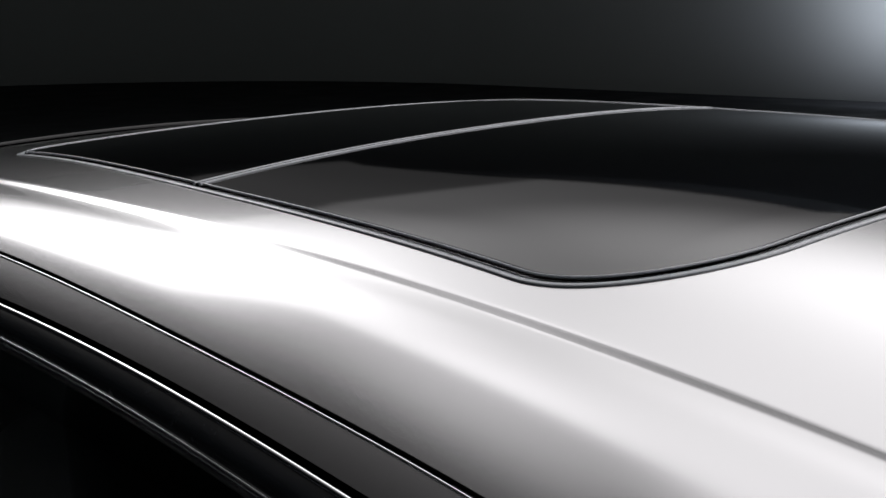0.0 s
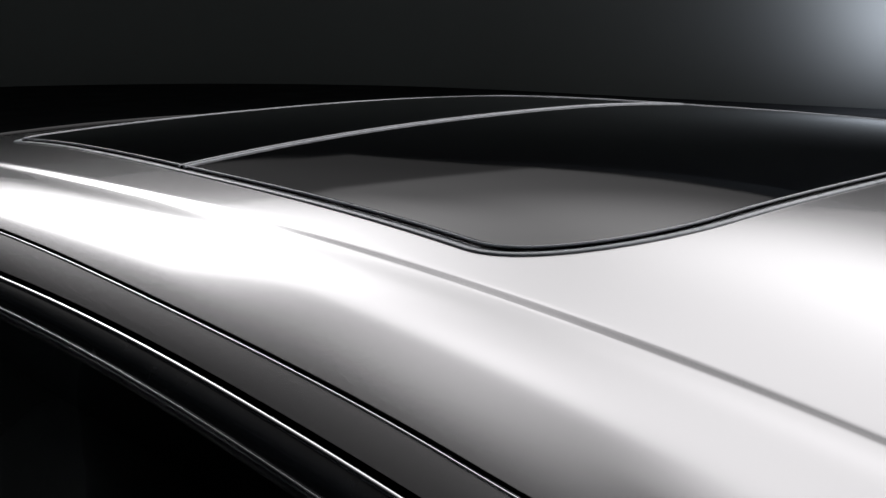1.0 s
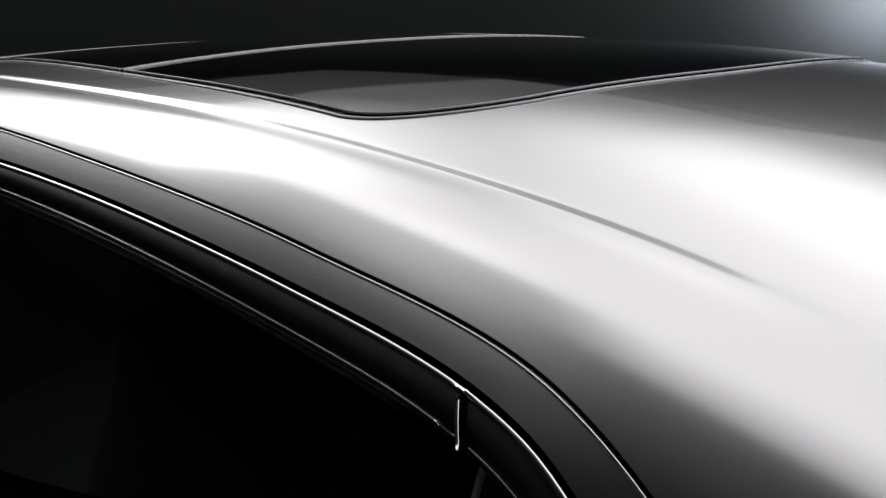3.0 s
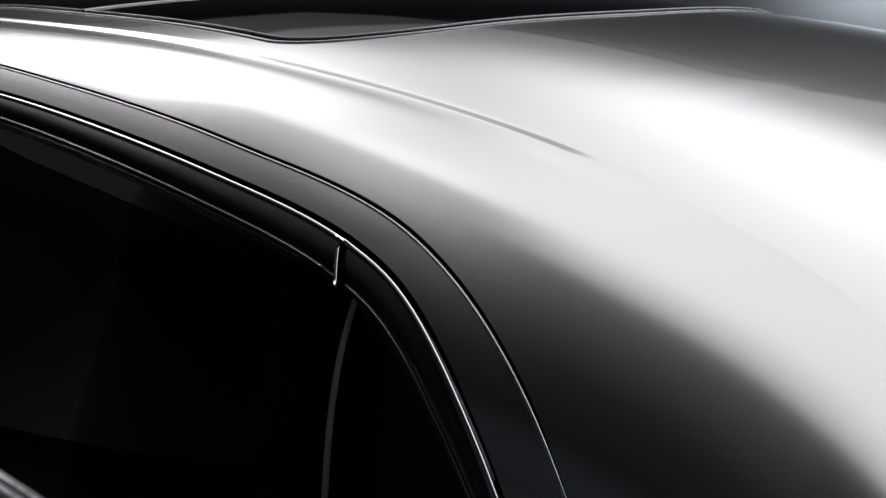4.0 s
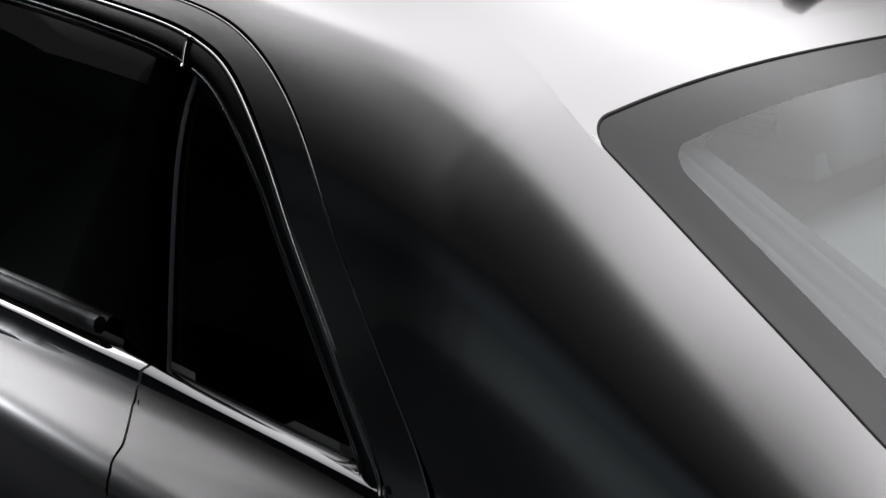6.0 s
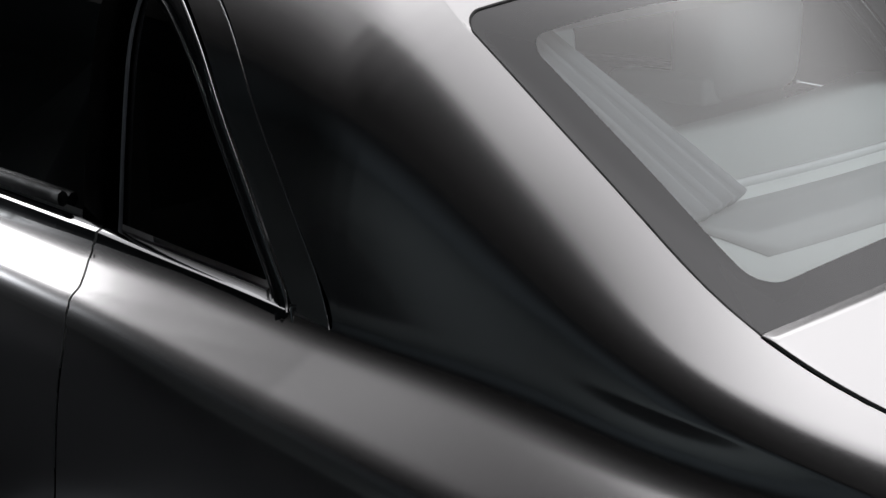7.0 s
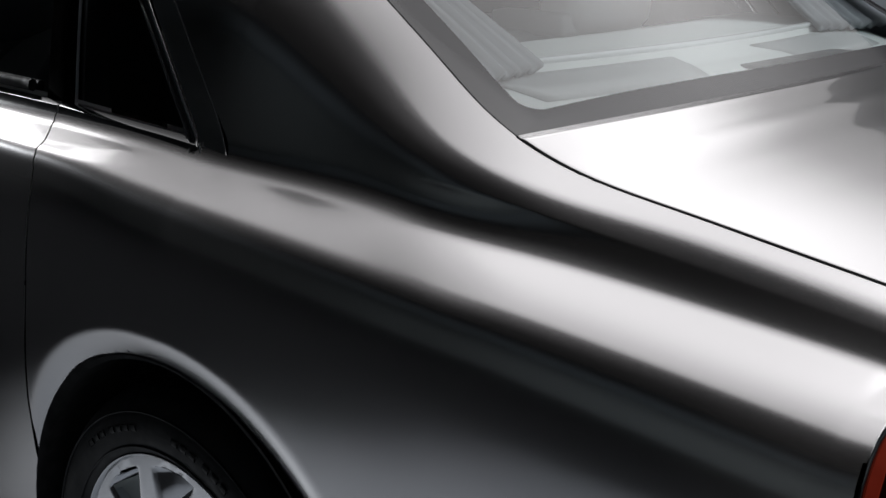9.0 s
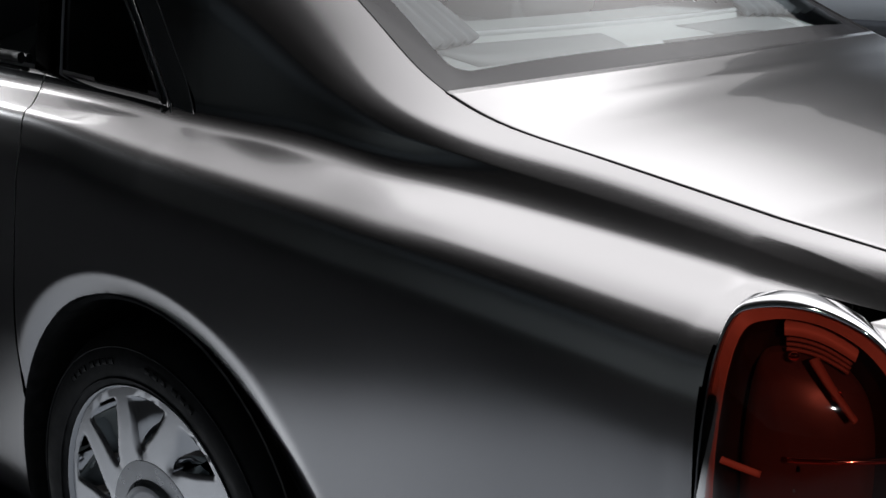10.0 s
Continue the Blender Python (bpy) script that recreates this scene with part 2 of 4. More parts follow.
def line(ys, xs=STATION, soft=8.0):
    v = monotone(xs, ys, XS)
    k = np.exp(-0.5 * (np.arange(-100, 101) / soft) ** 2)
    k /= k.sum()
    pad = np.concatenate([2 * v[0] - v[100:0:-1], v, 2 * v[-1] - v[-2:-102:-1]])
    return np.convolve(pad, k, "valid")


# the roof's edge is drawn in one long sweep, tighter round the foot of the rear window
SWEEP = np.clip((-XS - .02) / .3, 0, 1) * np.clip((XS + 2.2) / .3, 0, 1)
EY, EZ = (line(v, EDGE_X, 8.0) * (1 - SWEEP) + line(v, EDGE_X, 24.0) * SWEEP for v in (EDGE_Y, EDGE_Z))
CROWN = line([.05, .03, .016, .025, .040, .029, .030, .035, .03], [-3.9, -2.7, -1.8, -1.27, -0.7, -0.2, 0.06, 0.5, 1.15], 36.0)
FULL = np.interp(XS, [-1.2, -0.35], [2.3, 3.6])
LINES = [(EY - 0.06, EZ + np.clip(CROWN * (1 - (1 - .06 / EY) ** FULL), .004, 1)), (EY, EZ), (line(ROLL_Y), line(ROLL_Z)), (line(RAIL_Y), line(RAIL_Z)),
         (line(WAIST_Y), line(WAIST_Z)), (line(BELT_Y, soft=16), line(BELT_Z, soft=16)), None, None, (line(SHOULDER_Y, soft=16), line(SHOULDER_Z, soft=16)),
         (line(SIDE_Y, soft=16), line(SIDE_Z, soft=16))]
# the shoulder is a flat slope
LINES[6:8] = [tuple(LINES[5][c] * (1 - f) + LINES[8][c] * f for c in (0, 1)) for f in (.35, .7)]
sy = LINES[-1][0] + .010
LINES += [(sy + .003, 0 * sy + .78), (sy - .012, 0 * sy + .60), (sy - .03, 0 * sy + .36), (sy - .07, 0 * sy + .24), (sy - .13, 0 * sy + .19)]
NSEC = 420


def section(i):
    """Half width and height down the side at one station, from the roof's edge to the sill."""
    P = np.array([(a[i], b[i]) for a, b in LINES])
    Q = spline(P, 1400)
    step = np.linalg.norm(Q[1] - Q[0])
    ext = np.vstack([2 * Q[0] - Q[60:0:-1], Q, 2 * Q[-1] - Q[-2:-62:-1]])
    rounded = []
    for soft in (0.013, 0.0065):
        k = np.exp(-0.5 * (np.arange(-60, 61) * step / soft) ** 2)
        k /= k.sum()
        rounded.append(np.stack([np.convolve(ext[:, c], k, "valid") for c in (0, 1)], 1))
    # rounder above the waist, crisper along the shoulder
    near = int(np.argmin(np.linalg.norm(Q - P[4], axis=1)))
    w = np.clip((np.arange(len(Q)) - near + 60) / 60.0, 0, 1)[:, None]
    Q = (1 - w) * rounded[0] + w * rounded[1]
    start = int(np.argmin(np.linalg.norm(Q - P[1], axis=1)))
    Q = Q + (P[1] - Q[start]) * np.exp(-((np.arange(len(Q)) - start) * step / 0.03) ** 2)[:, None]
    belt = int(np.argmin(np.linalg.norm(Q - P[5], axis=1)))
    return Q[start:belt + 1], Q[belt:]


# slope in degrees at the roof's edge, place and reach of the bend below it, reach of the hollow at the belt and of the
# roll over the shoulder, and the shoulder's bow, along the length
KNOT = [-1.6, -1.0, -.6, -.3, -.1, .05, .2, .32, .43, .55, .75, .95, 1.15]
FAIR = {
    "edge": [10.8, 9.4, 9.2, 11.4, 17.4, 21.9, 24.2, 23.6, 20.7, 15.4, 10.5, 6.2, 2.3],
    "bend_at": [0.1163, 0.1349, 0.1724, 0.1997, 0.1843, 0.1577, 0.1349, 0.1206, 0.1008, 0.0741, 0.0444, 0.0327, 0.0255],
    "bend": [0.1277, 0.158, 0.177, 0.1687, 0.1402, 0.1063, 0.069, 0.0457, 0.0374, 0.0486, 0.0732, 0.0819, 0.0869],
    "hollow": [0.0318, 0.049, 0.0593, 0.0654, 0.0682, 0.0696, 0.0703, 0.0702, 0.0696, 0.0684, 0.0649, 0.0594, 0.0516],
    "roll": [0.0461, 0.0391, 0.0397, 0.0423, 0.0509, 0.0534, 0.0562, 0.0586, 0.0609, 0.0635, 0.068, 0.0725, 0.0768],
    "bow": [3.0, 0.2, -1.0, -1.6, -1.6, -1.0, 0.2, 1.0, 1.6, 2.2, 3.0, 4.0, 5.0],
}
# belt and shoulder corners as long fair curves of the length
BELT_CURVE = ([0.0041, -0.0456, 0.006, 0.0402, -0.0595, -0.0641, 0.852], [-0.0025, 0.0114, 0.0001, -0.0454, -0.0582, -0.0434, 1.0543])
BROW_CURVE = ([-0.0017, -0.0659, -0.0344, 0.0298, -0.0157, -0.0043, 0.9637], [-0.0026, -0.0257, 0.0029, 0.0052, -0.0706, -0.0722, 1.0138])
NA, NB, NC, ND = 150, 36, 40, 50


def eased(values):
    """One table along the length, smooth."""
    v = monotone(KNOT, values, np.clip(XS, KNOT[0], KNOT[-1]))
    k = np.exp(-0.5 * (np.arange(-60, 61) / 12.0) ** 2)
    pad = np.concatenate([np.full(60, v[0]), v, 2 * v[-1] - v[-2:-62:-1]])
    return np.convolve(pad, k / k.sum(), "valid")


FAIR = {key: eased(v) for key, v in FAIR.items()}


def unit(angle):
    """Direction down and out at a slope in degrees."""
    a = np.radians(angle)
    return np.stack([np.cos(a), -np.sin(a)], -1)


def ease(n):
    t = (np.arange(n) + .5) / n
    return t * t * (3 - 2 * t)


def fair_section(i):
    """Half width and height down the side, drawn by the slope of each stretch from the roof's edge to the sill."""
    a0, at, w, hollow, roll, bow = (FAIR[key][i] for key in ("edge", "bend_at", "bend", "hollow", "roll", "bow"))
    u = (XS[i] + .2) / 1.4
    edge = np.array([EY[i], EZ[i]])
    belt = np.array([np.polyval(c, u) for c in BELT_CURVE])
    brow = np.array([np.polyval(c, u) for c in BROW_CURVE])
    s = (np.arange(640) + .5) * .001
    t = np.clip((s - at) / (2 * w) + .5, 0, 1)
    lo, hi = 15.0, 89.0
    # the pillar's slope that leads to the belt corner
    for _ in range(22):
        am = (lo + hi) / 2
        th = a0 + (am - a0) * t * t * (3 - 2 * t) + 14 * s
        Q = edge + np.vstack([np.zeros((1, 2)), np.cumsum(unit(th) * .001, 0)])
        k = max(1, int(np.argmax(Q[:, 1] <= belt[1])) if Q[-1, 1] <= belt[1] else 640)
        g = float(np.clip((Q[k - 1, 1] - belt[1]) / max(Q[k - 1, 1] - Q[k, 1], 1e-9), 0, 1))
        if Q[k - 1, 0] * (1 - g) + Q[k, 0] * g > belt[0]:
            lo = am
        else:
            hi = am
    reach = k - 1 + g
    last = np.interp(reach, np.arange(640) + .5, th)
    brow = brow + np.array([-.027, .0105]) * float(np.clip(.45 + .8 * u, 0, 1)) - np.array([0, .0085]) * math.exp(-((XS[i] - .14) / .34) ** 4)
    slope = math.degrees(math.atan2(belt[1] - brow[1], brow[0] - belt[0]))
    a2, a3 = slope - bow, slope + bow
    turn = unit(last + (a2 - last) * ease(NB)) * (hollow / NB)
    h = np.linalg.norm(turn.sum(0)) / np.linalg.norm(unit(last) + unit(a2))
    over = unit(a3 + (76 - a3) * ease(ND)) * (roll / ND)
    h2 = np.linalg.norm(over.sum(0)) / np.linalg.norm(unit(a3) + unit(76.0))
    A = np.stack([np.interp(np.linspace(0, max(reach - h * 1000, 8), NA), np.arange(641), Q[:, c]) for c in (0, 1)], 1)
    B = A[-1] + np.cumsum(turn, 0)
    wide = max(.01, np.linalg.norm(brow - h2 * unit(a3) - B[-1]))
    C = B[-1] + np.cumsum(unit(np.linspace(a2, a3, NC)) * wide / NC, 0)
    D = C[-1] + np.cumsum(over, 0)
    tuck = float(np.clip((XS[i] - .3) / .55, 0, 1))
    e = (np.arange(160) + .5) / 160
    length = max(.3, D[-1, 1] - .19)
    # quick to the upright, then slowly under towards the sill
    fall = 76 + (13.5 + 2.5 * tuck) * (1 - np.clip(1 - e * length / .10, 0, 1) ** 2) + (7 + 4 * tuck + 3 * float(np.clip((.05 - XS[i]) / .3, 0, 1))) * np.clip(e / .5, 0, 1) ** 1.2 + 16 * np.clip((e - .72) / .28, 0, 1) ** 2
    E = D[-1] + np.cumsum(unit(fall) * length / 160, 0)
    half = NB // 2
    return np.vstack([A, B[:half]]), np.vstack([B[half - 1:], C, D, E])


def even(Q, n):
    s = np.concatenate([[0], np.cumsum(np.linalg.norm(np.diff(Q, axis=0), axis=1))])
    w = np.linspace(0, s[-1], n)
    return np.stack([np.interp(w, s, Q[:, 0]), np.interp(w, s, Q[:, 1])], 1)


def graded(Q, n):
    """Points along a section, close together over the shoulder and wide apart down the flank."""
    s = np.concatenate([[0], np.cumsum(np.linalg.norm(np.diff(Q, axis=0), axis=1))])
    u = np.linspace(0, 1, n)
    w = s[-1] * (.42 * u + .58 * u ** 3)
    return np.stack([np.interp(w, s, Q[:, 0]), np.interp(w, s, Q[:, 1])], 1)


XT = XS[::5]
UPPER, LOWER = [], []
for i in range(0, len(XS), 5):
    k = float(np.clip((XS[i] + 1.85) / .2, 0, 1))
    u, v = (even(a, NSEC) for a in section(i)) if k < 1 else (0, 0)
    if k > 0:
        fu, fv = (even(a, NSEC) for a in fair_section(i))
        u, v = u + (fu - u) * k, v + (fv - v) * k
    UPPER.append(u)
    LOWER.append(v)
UPPER, LOWER = np.array(UPPER), np.array(LOWER)


def at_x(table, x):
    """The section of a table at any station."""
    i = np.clip(np.searchsorted(XT, x) - 1, 0, len(XT) - 2)
    t = (x - XT[i]) / (XT[i + 1] - XT[i])
    return (1 - t) * table[i] + t * table[i + 1]


def side_y(x, z):
    """Half width of the body side at a place on it."""
    out = []
    for a, b in np.broadcast(np.asarray(x, float), np.asarray(z, float)):
        S = np.vstack([at_x(UPPER, a), at_x(LOWER, a)])
        out.append(np.interp(b, S[::-1, 1], S[::-1, 0]))
    return np.array(out)


def on_side(xz, out=0.0):
    """Points of the left side from length and height, moved outwards."""
    xz = np.asarray(xz)
    y = side_y(xz[:, 0], xz[:, 1])
    if len(y) > 40:
        # even out the small steps of the tables
        k = np.exp(-0.5 * (np.arange(-6, 7) / 2.0) ** 2)
        pad = np.concatenate([2 * y[0] - y[6:0:-1], y, 2 * y[-1] - y[-2:-8:-1]])
        y = np.convolve(pad, k / k.sum(), "valid")
    return np.stack([xz[:, 0], -(y + out), xz[:, 1]], 1)


# Shut line of the window surround and the two edges of the bright window trim, as length and height
SURROUND = spline([(-3.0, 1.075), (-2.62, 1.32), (-2.2, 1.472), (-1.8, 1.495), (-1.4, 1.496), (-1.02, 1.478), (-.63, 1.446), (-.353, 1.402), (-.207, 1.332), (-.094, 1.221), (.005, 1.108), (.045, 1.049)], 220)
TRIM = spline([(-2.95, 1.072), (-2.6, 1.29), (-2.2, 1.437), (-1.8, 1.460), (-1.4, 1.465), (-1.007, 1.452), (-.62, 1.421), (-.41, 1.392), (-.32, 1.362), (-.227, 1.298), (-.139, 1.201), (-.047, 1.09), (-.016, 1.052)], 220)


def inset(curve, d):
    """The same line moved into the window by d."""
    t = np.gradient(curve, axis=0)
    t /= np.linalg.norm(t, axis=1)[:, None]
    return curve + d * np.stack([t[:, 1], -t[:, 0]], 1)


def mirrored(P, s):
    P = np.array(P, float)
    P[..., 1] *= s
    return P


REAR_X, REAR_R, REAR_D = 0.925, 0.555, 0.98
FRONT_X = -3.7
ARCH_R, ARCH_Z, ARCH_X = 0.386, 0.380, -0.004
FRONT_AXLE = -3.295


def corner(S, phi, sign=1):
    """A section turned round the end of the car by phi."""
    e = S[:, 0] - REAR_R
    x0 = REAR_X if sign > 0 else FRONT_X
    if sign > 0:
        # the top of the tail reaches further back than its plan curve
        far = e + (.36 - e) * .7 * np.clip((.235 - e) / .1, 0, 1)
        square = 1 - .55 * np.clip((.29 - e) / .12, 0, 1)
        return np.stack([x0 + far * REAR_D * math.sin(phi) ** square, -(REAR_R + e * abs(math.cos(phi)) ** square), S[:, 1]], 1)
    return np.stack([x0 + sign * e * 0.55 * math.sin(phi), -(REAR_R + e * math.cos(phi)), S[:, 1]], 1)


def tail_top(p):
    """Station of the tail's upper lines at the turn p, in degrees, round the corner."""
    return REAR_X + .22 * math.sin(radians(p)) ** .45


def tail_section(table, p, spread):
    """A section at the turn p: its upper points follow the deck, its lower ones the plan curve."""
    low = spread(at_x(table, REAR_X + .2 * p / 90))
    k = np.clip((.29 - (low[:, :1] - REAR_R)) / .10, 0, 1)
    k = k * k * (3 - 2 * k)
    return spread(at_x(table, tail_top(p))) * k + low * (1 - k)


def flare(P, axle):
    """The raised lip round a wheel opening."""
    r = np.hypot(P[..., 0] - axle, P[..., 2] - ARCH_Z)
    d = np.clip((r - ARCH_R) / (0.044 + 0.02 * np.clip((P[..., 0] - axle) / .3, 0, 1)), 0, 1)
    P[..., 1] += 0.019 * (1 - d) ** 1.35 * (P[..., 2] > 0.15)
    return P


def door_cut(z):
    return np.interp(z, [.2, .3, .5, .6, .67, .79, .9, .975, 1.005, 1.024, 1.036, 1.05, 1.06, 1.2], [-.42, -.42, -.407, -.386, -.363, -.32, -.287, -.264, -.262, -.270, -.291, -.335, -.352, -.36])


def trimmed(P, axle, keep=None):
    """Faces and points of a side panel with its wheel opening cut out, the rim points drawn to the circle."""
    m, n = P.shape[:2]
    V = P.reshape(-1, 3).copy()
    r = np.hypot(V[:, 0] - axle, V[:, 2] - ARCH_Z)
    inside = r < ARCH_R
    F = quads(m, n)
    F = [f for f in F if not all(inside[k] for k in f)]
    used = sorted({k for f in F for k in f})
    remap = {k: i for i, k in enumerate(used)}
    for k in used:
        if inside[k]:
            g = ARCH_R / max(r[k], 1e-6)
            V[k, 0], V[k, 2] = axle + (V[k, 0] - axle) * g, ARCH_Z + (V[k, 2] - ARCH_Z) * g
    return V[used], [tuple(remap[k] for k in f) for f in F]


def weld(name, pieces, mat, parent, label, flip=False):
    """Several sheets joined along their common edges into one smooth mesh."""
    verts, faces, n = [], [], 0
    for V, F in pieces:
        verts.append(V)
        faces += [tuple(k + n for k in f) for f in F]
        n += len(V)
    me = bpy.data.meshes.new(name)
    me.from_pydata([tuple(v) for v in np.vstack(verts)], [], [tuple(f[::-1]) if flip else tuple(f) for f in faces])
    bm = bmesh.new()
    bm.from_mesh(me)
    bmesh.ops.remove_doubles(bm, verts=bm.verts, dist=0.0009)
    bm.to_mesh(me)
    bm.free()
    me.materials.append(mat)
    me.polygons.foreach_set("use_smooth", [True] * len(me.polygons))
    ob = new(name, me)
    ob.parent = parent
    tagged(ob, label=label)
    return ob


def ditch(P, d, wide=0.0055):
    """A shallow step along the roof's edge, dying out towards the rear; d is the distance from the edge."""
    fade = np.clip((-0.23 - P[..., 0]) / 0.11, 0, 1)
    P[..., 2] -= 0.0026 * np.exp(-(d / wide) ** 2) * fade
    return P


SUN_FRONT, SUN_REAR, SUN_MID = -1.77, -0.672, -1.27


def roof_z(x, y):
    x, y = np.asarray(x, float), np.asarray(y, float)
    ey, ez, c = np.interp(x, XS, EY), np.interp(x, XS, EZ), np.interp(x, XS, CROWN)
    return ez + c * (1 - np.clip(np.abs(y) / ey, 0, 1) ** np.interp(x, XS, FULL))


car = thing("car", "silver-grey metallic luxury saloon with polished trim on the studio floor", "car")


# Outline of the tail lamp as angle round the rear corner and height
LAMP_SHAPE = spline([(3.3, .85), (3.2, .77), (3.5, .68), (6.0, .622), (16, .602), (34, .604), (44, .64), (46, .74), (43, .86), (37.5, .918), (29, .949), (19, .963), (11, .959), (5.6, .943), (3.7, .912)], 121, closed=True)[:-1]
LAMP_SHAPE = sum(w * np.roll(LAMP_SHAPE, k, axis=0) for k, w in zip(range(-3, 4), (.06, .13, .19, .24, .19, .13, .06)))
LAMP_MID = np.array([22.0, .79])


def within(a, z, loop):
    """Which places lie inside a closed outline."""
    odd = np.zeros(len(a), bool)
    for (x0, y0), (x1, y1) in zip(loop, np.roll(loop, -1, 0)):
        if y0 != y1:
            cross = ((y0 > z) != (y1 > z)) & (a < (x1 - x0) * (z - y0) / (y1 - y0) + x0)
            odd ^= cross
    return odd


TAIL_X = np.concatenate([np.linspace(.045, .06, 7), np.linspace(.06, REAR_X, 86)[1:]])
BODY_X = np.concatenate([np.linspace(-2.25, -.36, 120), np.linspace(-.36, .03, 58)[1:], [.0335, .037, .041], TAIL_X])
GLASS_TOP, GLASS_RUN, GLASS_R, GLASS_RV = .03, .402, .05, .070


def body_shell():
    # roof
    v = np.concatenate([np.linspace(-1, -.955, 10)[:-1], np.linspace(-.955, .955, 45), np.linspace(.955, 1, 10)[1:]])
    xs = BODY_X[BODY_X < .031]
    P = np.zeros((len(xs), len(v), 3))
    for i, x in enumerate(xs):
        xx = x + 0 * v
        ey = np.interp(xx, XS, EY)
        y = ey * v
        P[i] = np.stack([xx, y, roof_z(xx, y)], 1)
        P[i] = ditch(P[i], ey - np.abs(y))
    inside = (P[..., 0] > SUN_FRONT + .05) & (P[..., 0] < SUN_REAR - .07) & (np.abs(P[..., 1]) < .40 - .1 * np.clip((P[..., 0] - SUN_REAR + .2) / .13, 0, 1))
    F = [f for f in quads(*P.shape[:2], flip=True) if not all(inside.reshape(-1)[k] for k in f)]
    pieces = [(P.reshape(-1, 3), F)]
    for s in (1, -1):
        sheets = []
        # rail and pillar down to the window surround, then down to the shoulder
        xs = BODY_X
        n = 90
        w = np.linspace(0, 1, n)
        w = .55 * w + .45 * (3 * w ** 2 - 2 * w ** 3)
        U = np.zeros((len(xs), n, 3))
        for i, x in enumerate(xs):
            S = at_x(UPPER, x)
            if x < .045:
                zk = np.interp(x, SURROUND[:, 0], SURROUND[:, 1])
                S = S[S[:, 1] >= zk - 1e-4]
                S = np.vstack([S, [side_y([x], [zk])[0], zk]])
            q = even(S, 400)
            k = w * 399
            yz = np.stack([np.interp(k, np.arange(400), q[:, 0]), np.interp(k, np.arange(400), q[:, 1])], 1)
            U[i] = np.stack([0 * w + x, -yz[:, 0], yz[:, 1]], 1)
            U[i] = ditch(U[i], np.hypot(U[i, :, 1] - U[i, 0, 1], U[i, :, 2] - U[i, 0, 2]), .026)
        sheets.append(U)
        # the rounded corner beside the head of the rear window
        cx = BODY_X[(BODY_X > GLASS_TOP - .001) & (BODY_X < GLASS_TOP + GLASS_RUN * GLASS_RV)]
        gus = []
        for x in cx:
            v = (x - GLASS_TOP) / GLASS_RUN
            inward = GLASS_R * (1 - math.sqrt(max(0, 1 - ((GLASS_RV - v) / GLASS_RV) ** 2)))
            ey, ez = np.interp(x, XS, EY), np.interp(x, XS, EZ)
            yy = ey * (1 - (inward + .006 * min(1.0, 3 * (1 - v / GLASS_RV))) * np.linspace(1, 0, 9))
            gus.append(np.stack([0 * yy + x, -yy, ez + roof_z(0 * yy + GLASS_TOP, yy) - np.interp(GLASS_TOP, XS, EZ)], 1))
            gus[-1][-1, 2] = ez
        sheets.append(np.array(gus))
        rows = np.round(w * (n * 4 - 1)).astype(int)
        back = [corner(tail_section(UPPER, p, lambda Q: even(Q, n * 4)[rows]), radians(p)) for p in np.linspace(0, 90, 91)]
        sheets.append(np.array(back))
        for sheet in sheets:
            Q = mirrored(sheet, s)
            pieces.append((Q.reshape(-1, 3), quads(*Q.shape[:2], flip=s < 0)))
        # quarter panel below the shoulder
        n = 120
        xs = np.concatenate([np.linspace(-.40, .045, 46), TAIL_X[1:]])
        Lw = np.zeros((len(xs), n, 3))
        for i, x in enumerate(xs):
            S = graded(at_x(LOWER, x), n)
            w = np.clip((.045 - x) / .445, 0, 1)
            xx = x + w * (door_cut(S[:, 1]) + .40)
            Lw[i] = np.stack([xx, -S[:, 0], S[:, 1]], 1)
        Lw = flare(Lw, ARCH_X)
        V, F = trimmed(Lw, ARCH_X)
        pieces.append((mirrored(V, s), [f[::-1] for f in F] if s < 0 else F))
        angles = np.linspace(0, 90, 181)
        back = np.array([corner(tail_section(LOWER, p, lambda Q: graded(Q, n)), radians(p)) for p in angles])
        hole = within(np.repeat(angles, n), back[..., 2].reshape(-1), LAMP_MID + (LAMP_SHAPE - LAMP_MID) * .94)
        Q = mirrored(back, s)
        F = [f for f in quads(*Q.shape[:2], flip=s < 0) if not any(hole[j] for j in f)]
        pieces.append((Q.reshape(-1, 3), F))
    # rear panel between the corners
    S = np.vstack([corner(even(at_x(LOWER, 1.15), 60), math.pi / 2)])
    R = np.array([np.stack([S[:, 0] + .01 * (1 - (y / REAR_R) ** 2), 0 * S[:, 0] + y, S[:, 2]], 1) for y in np.linspace(-REAR_R, REAR_R, 30)])
    pieces.append((R.reshape(-1, 3), quads(*R.shape[:2])))
    return weld("body_shell", pieces, PAINT, car, "warm silver metallic roof, pillars and rear wings")


body_shell()


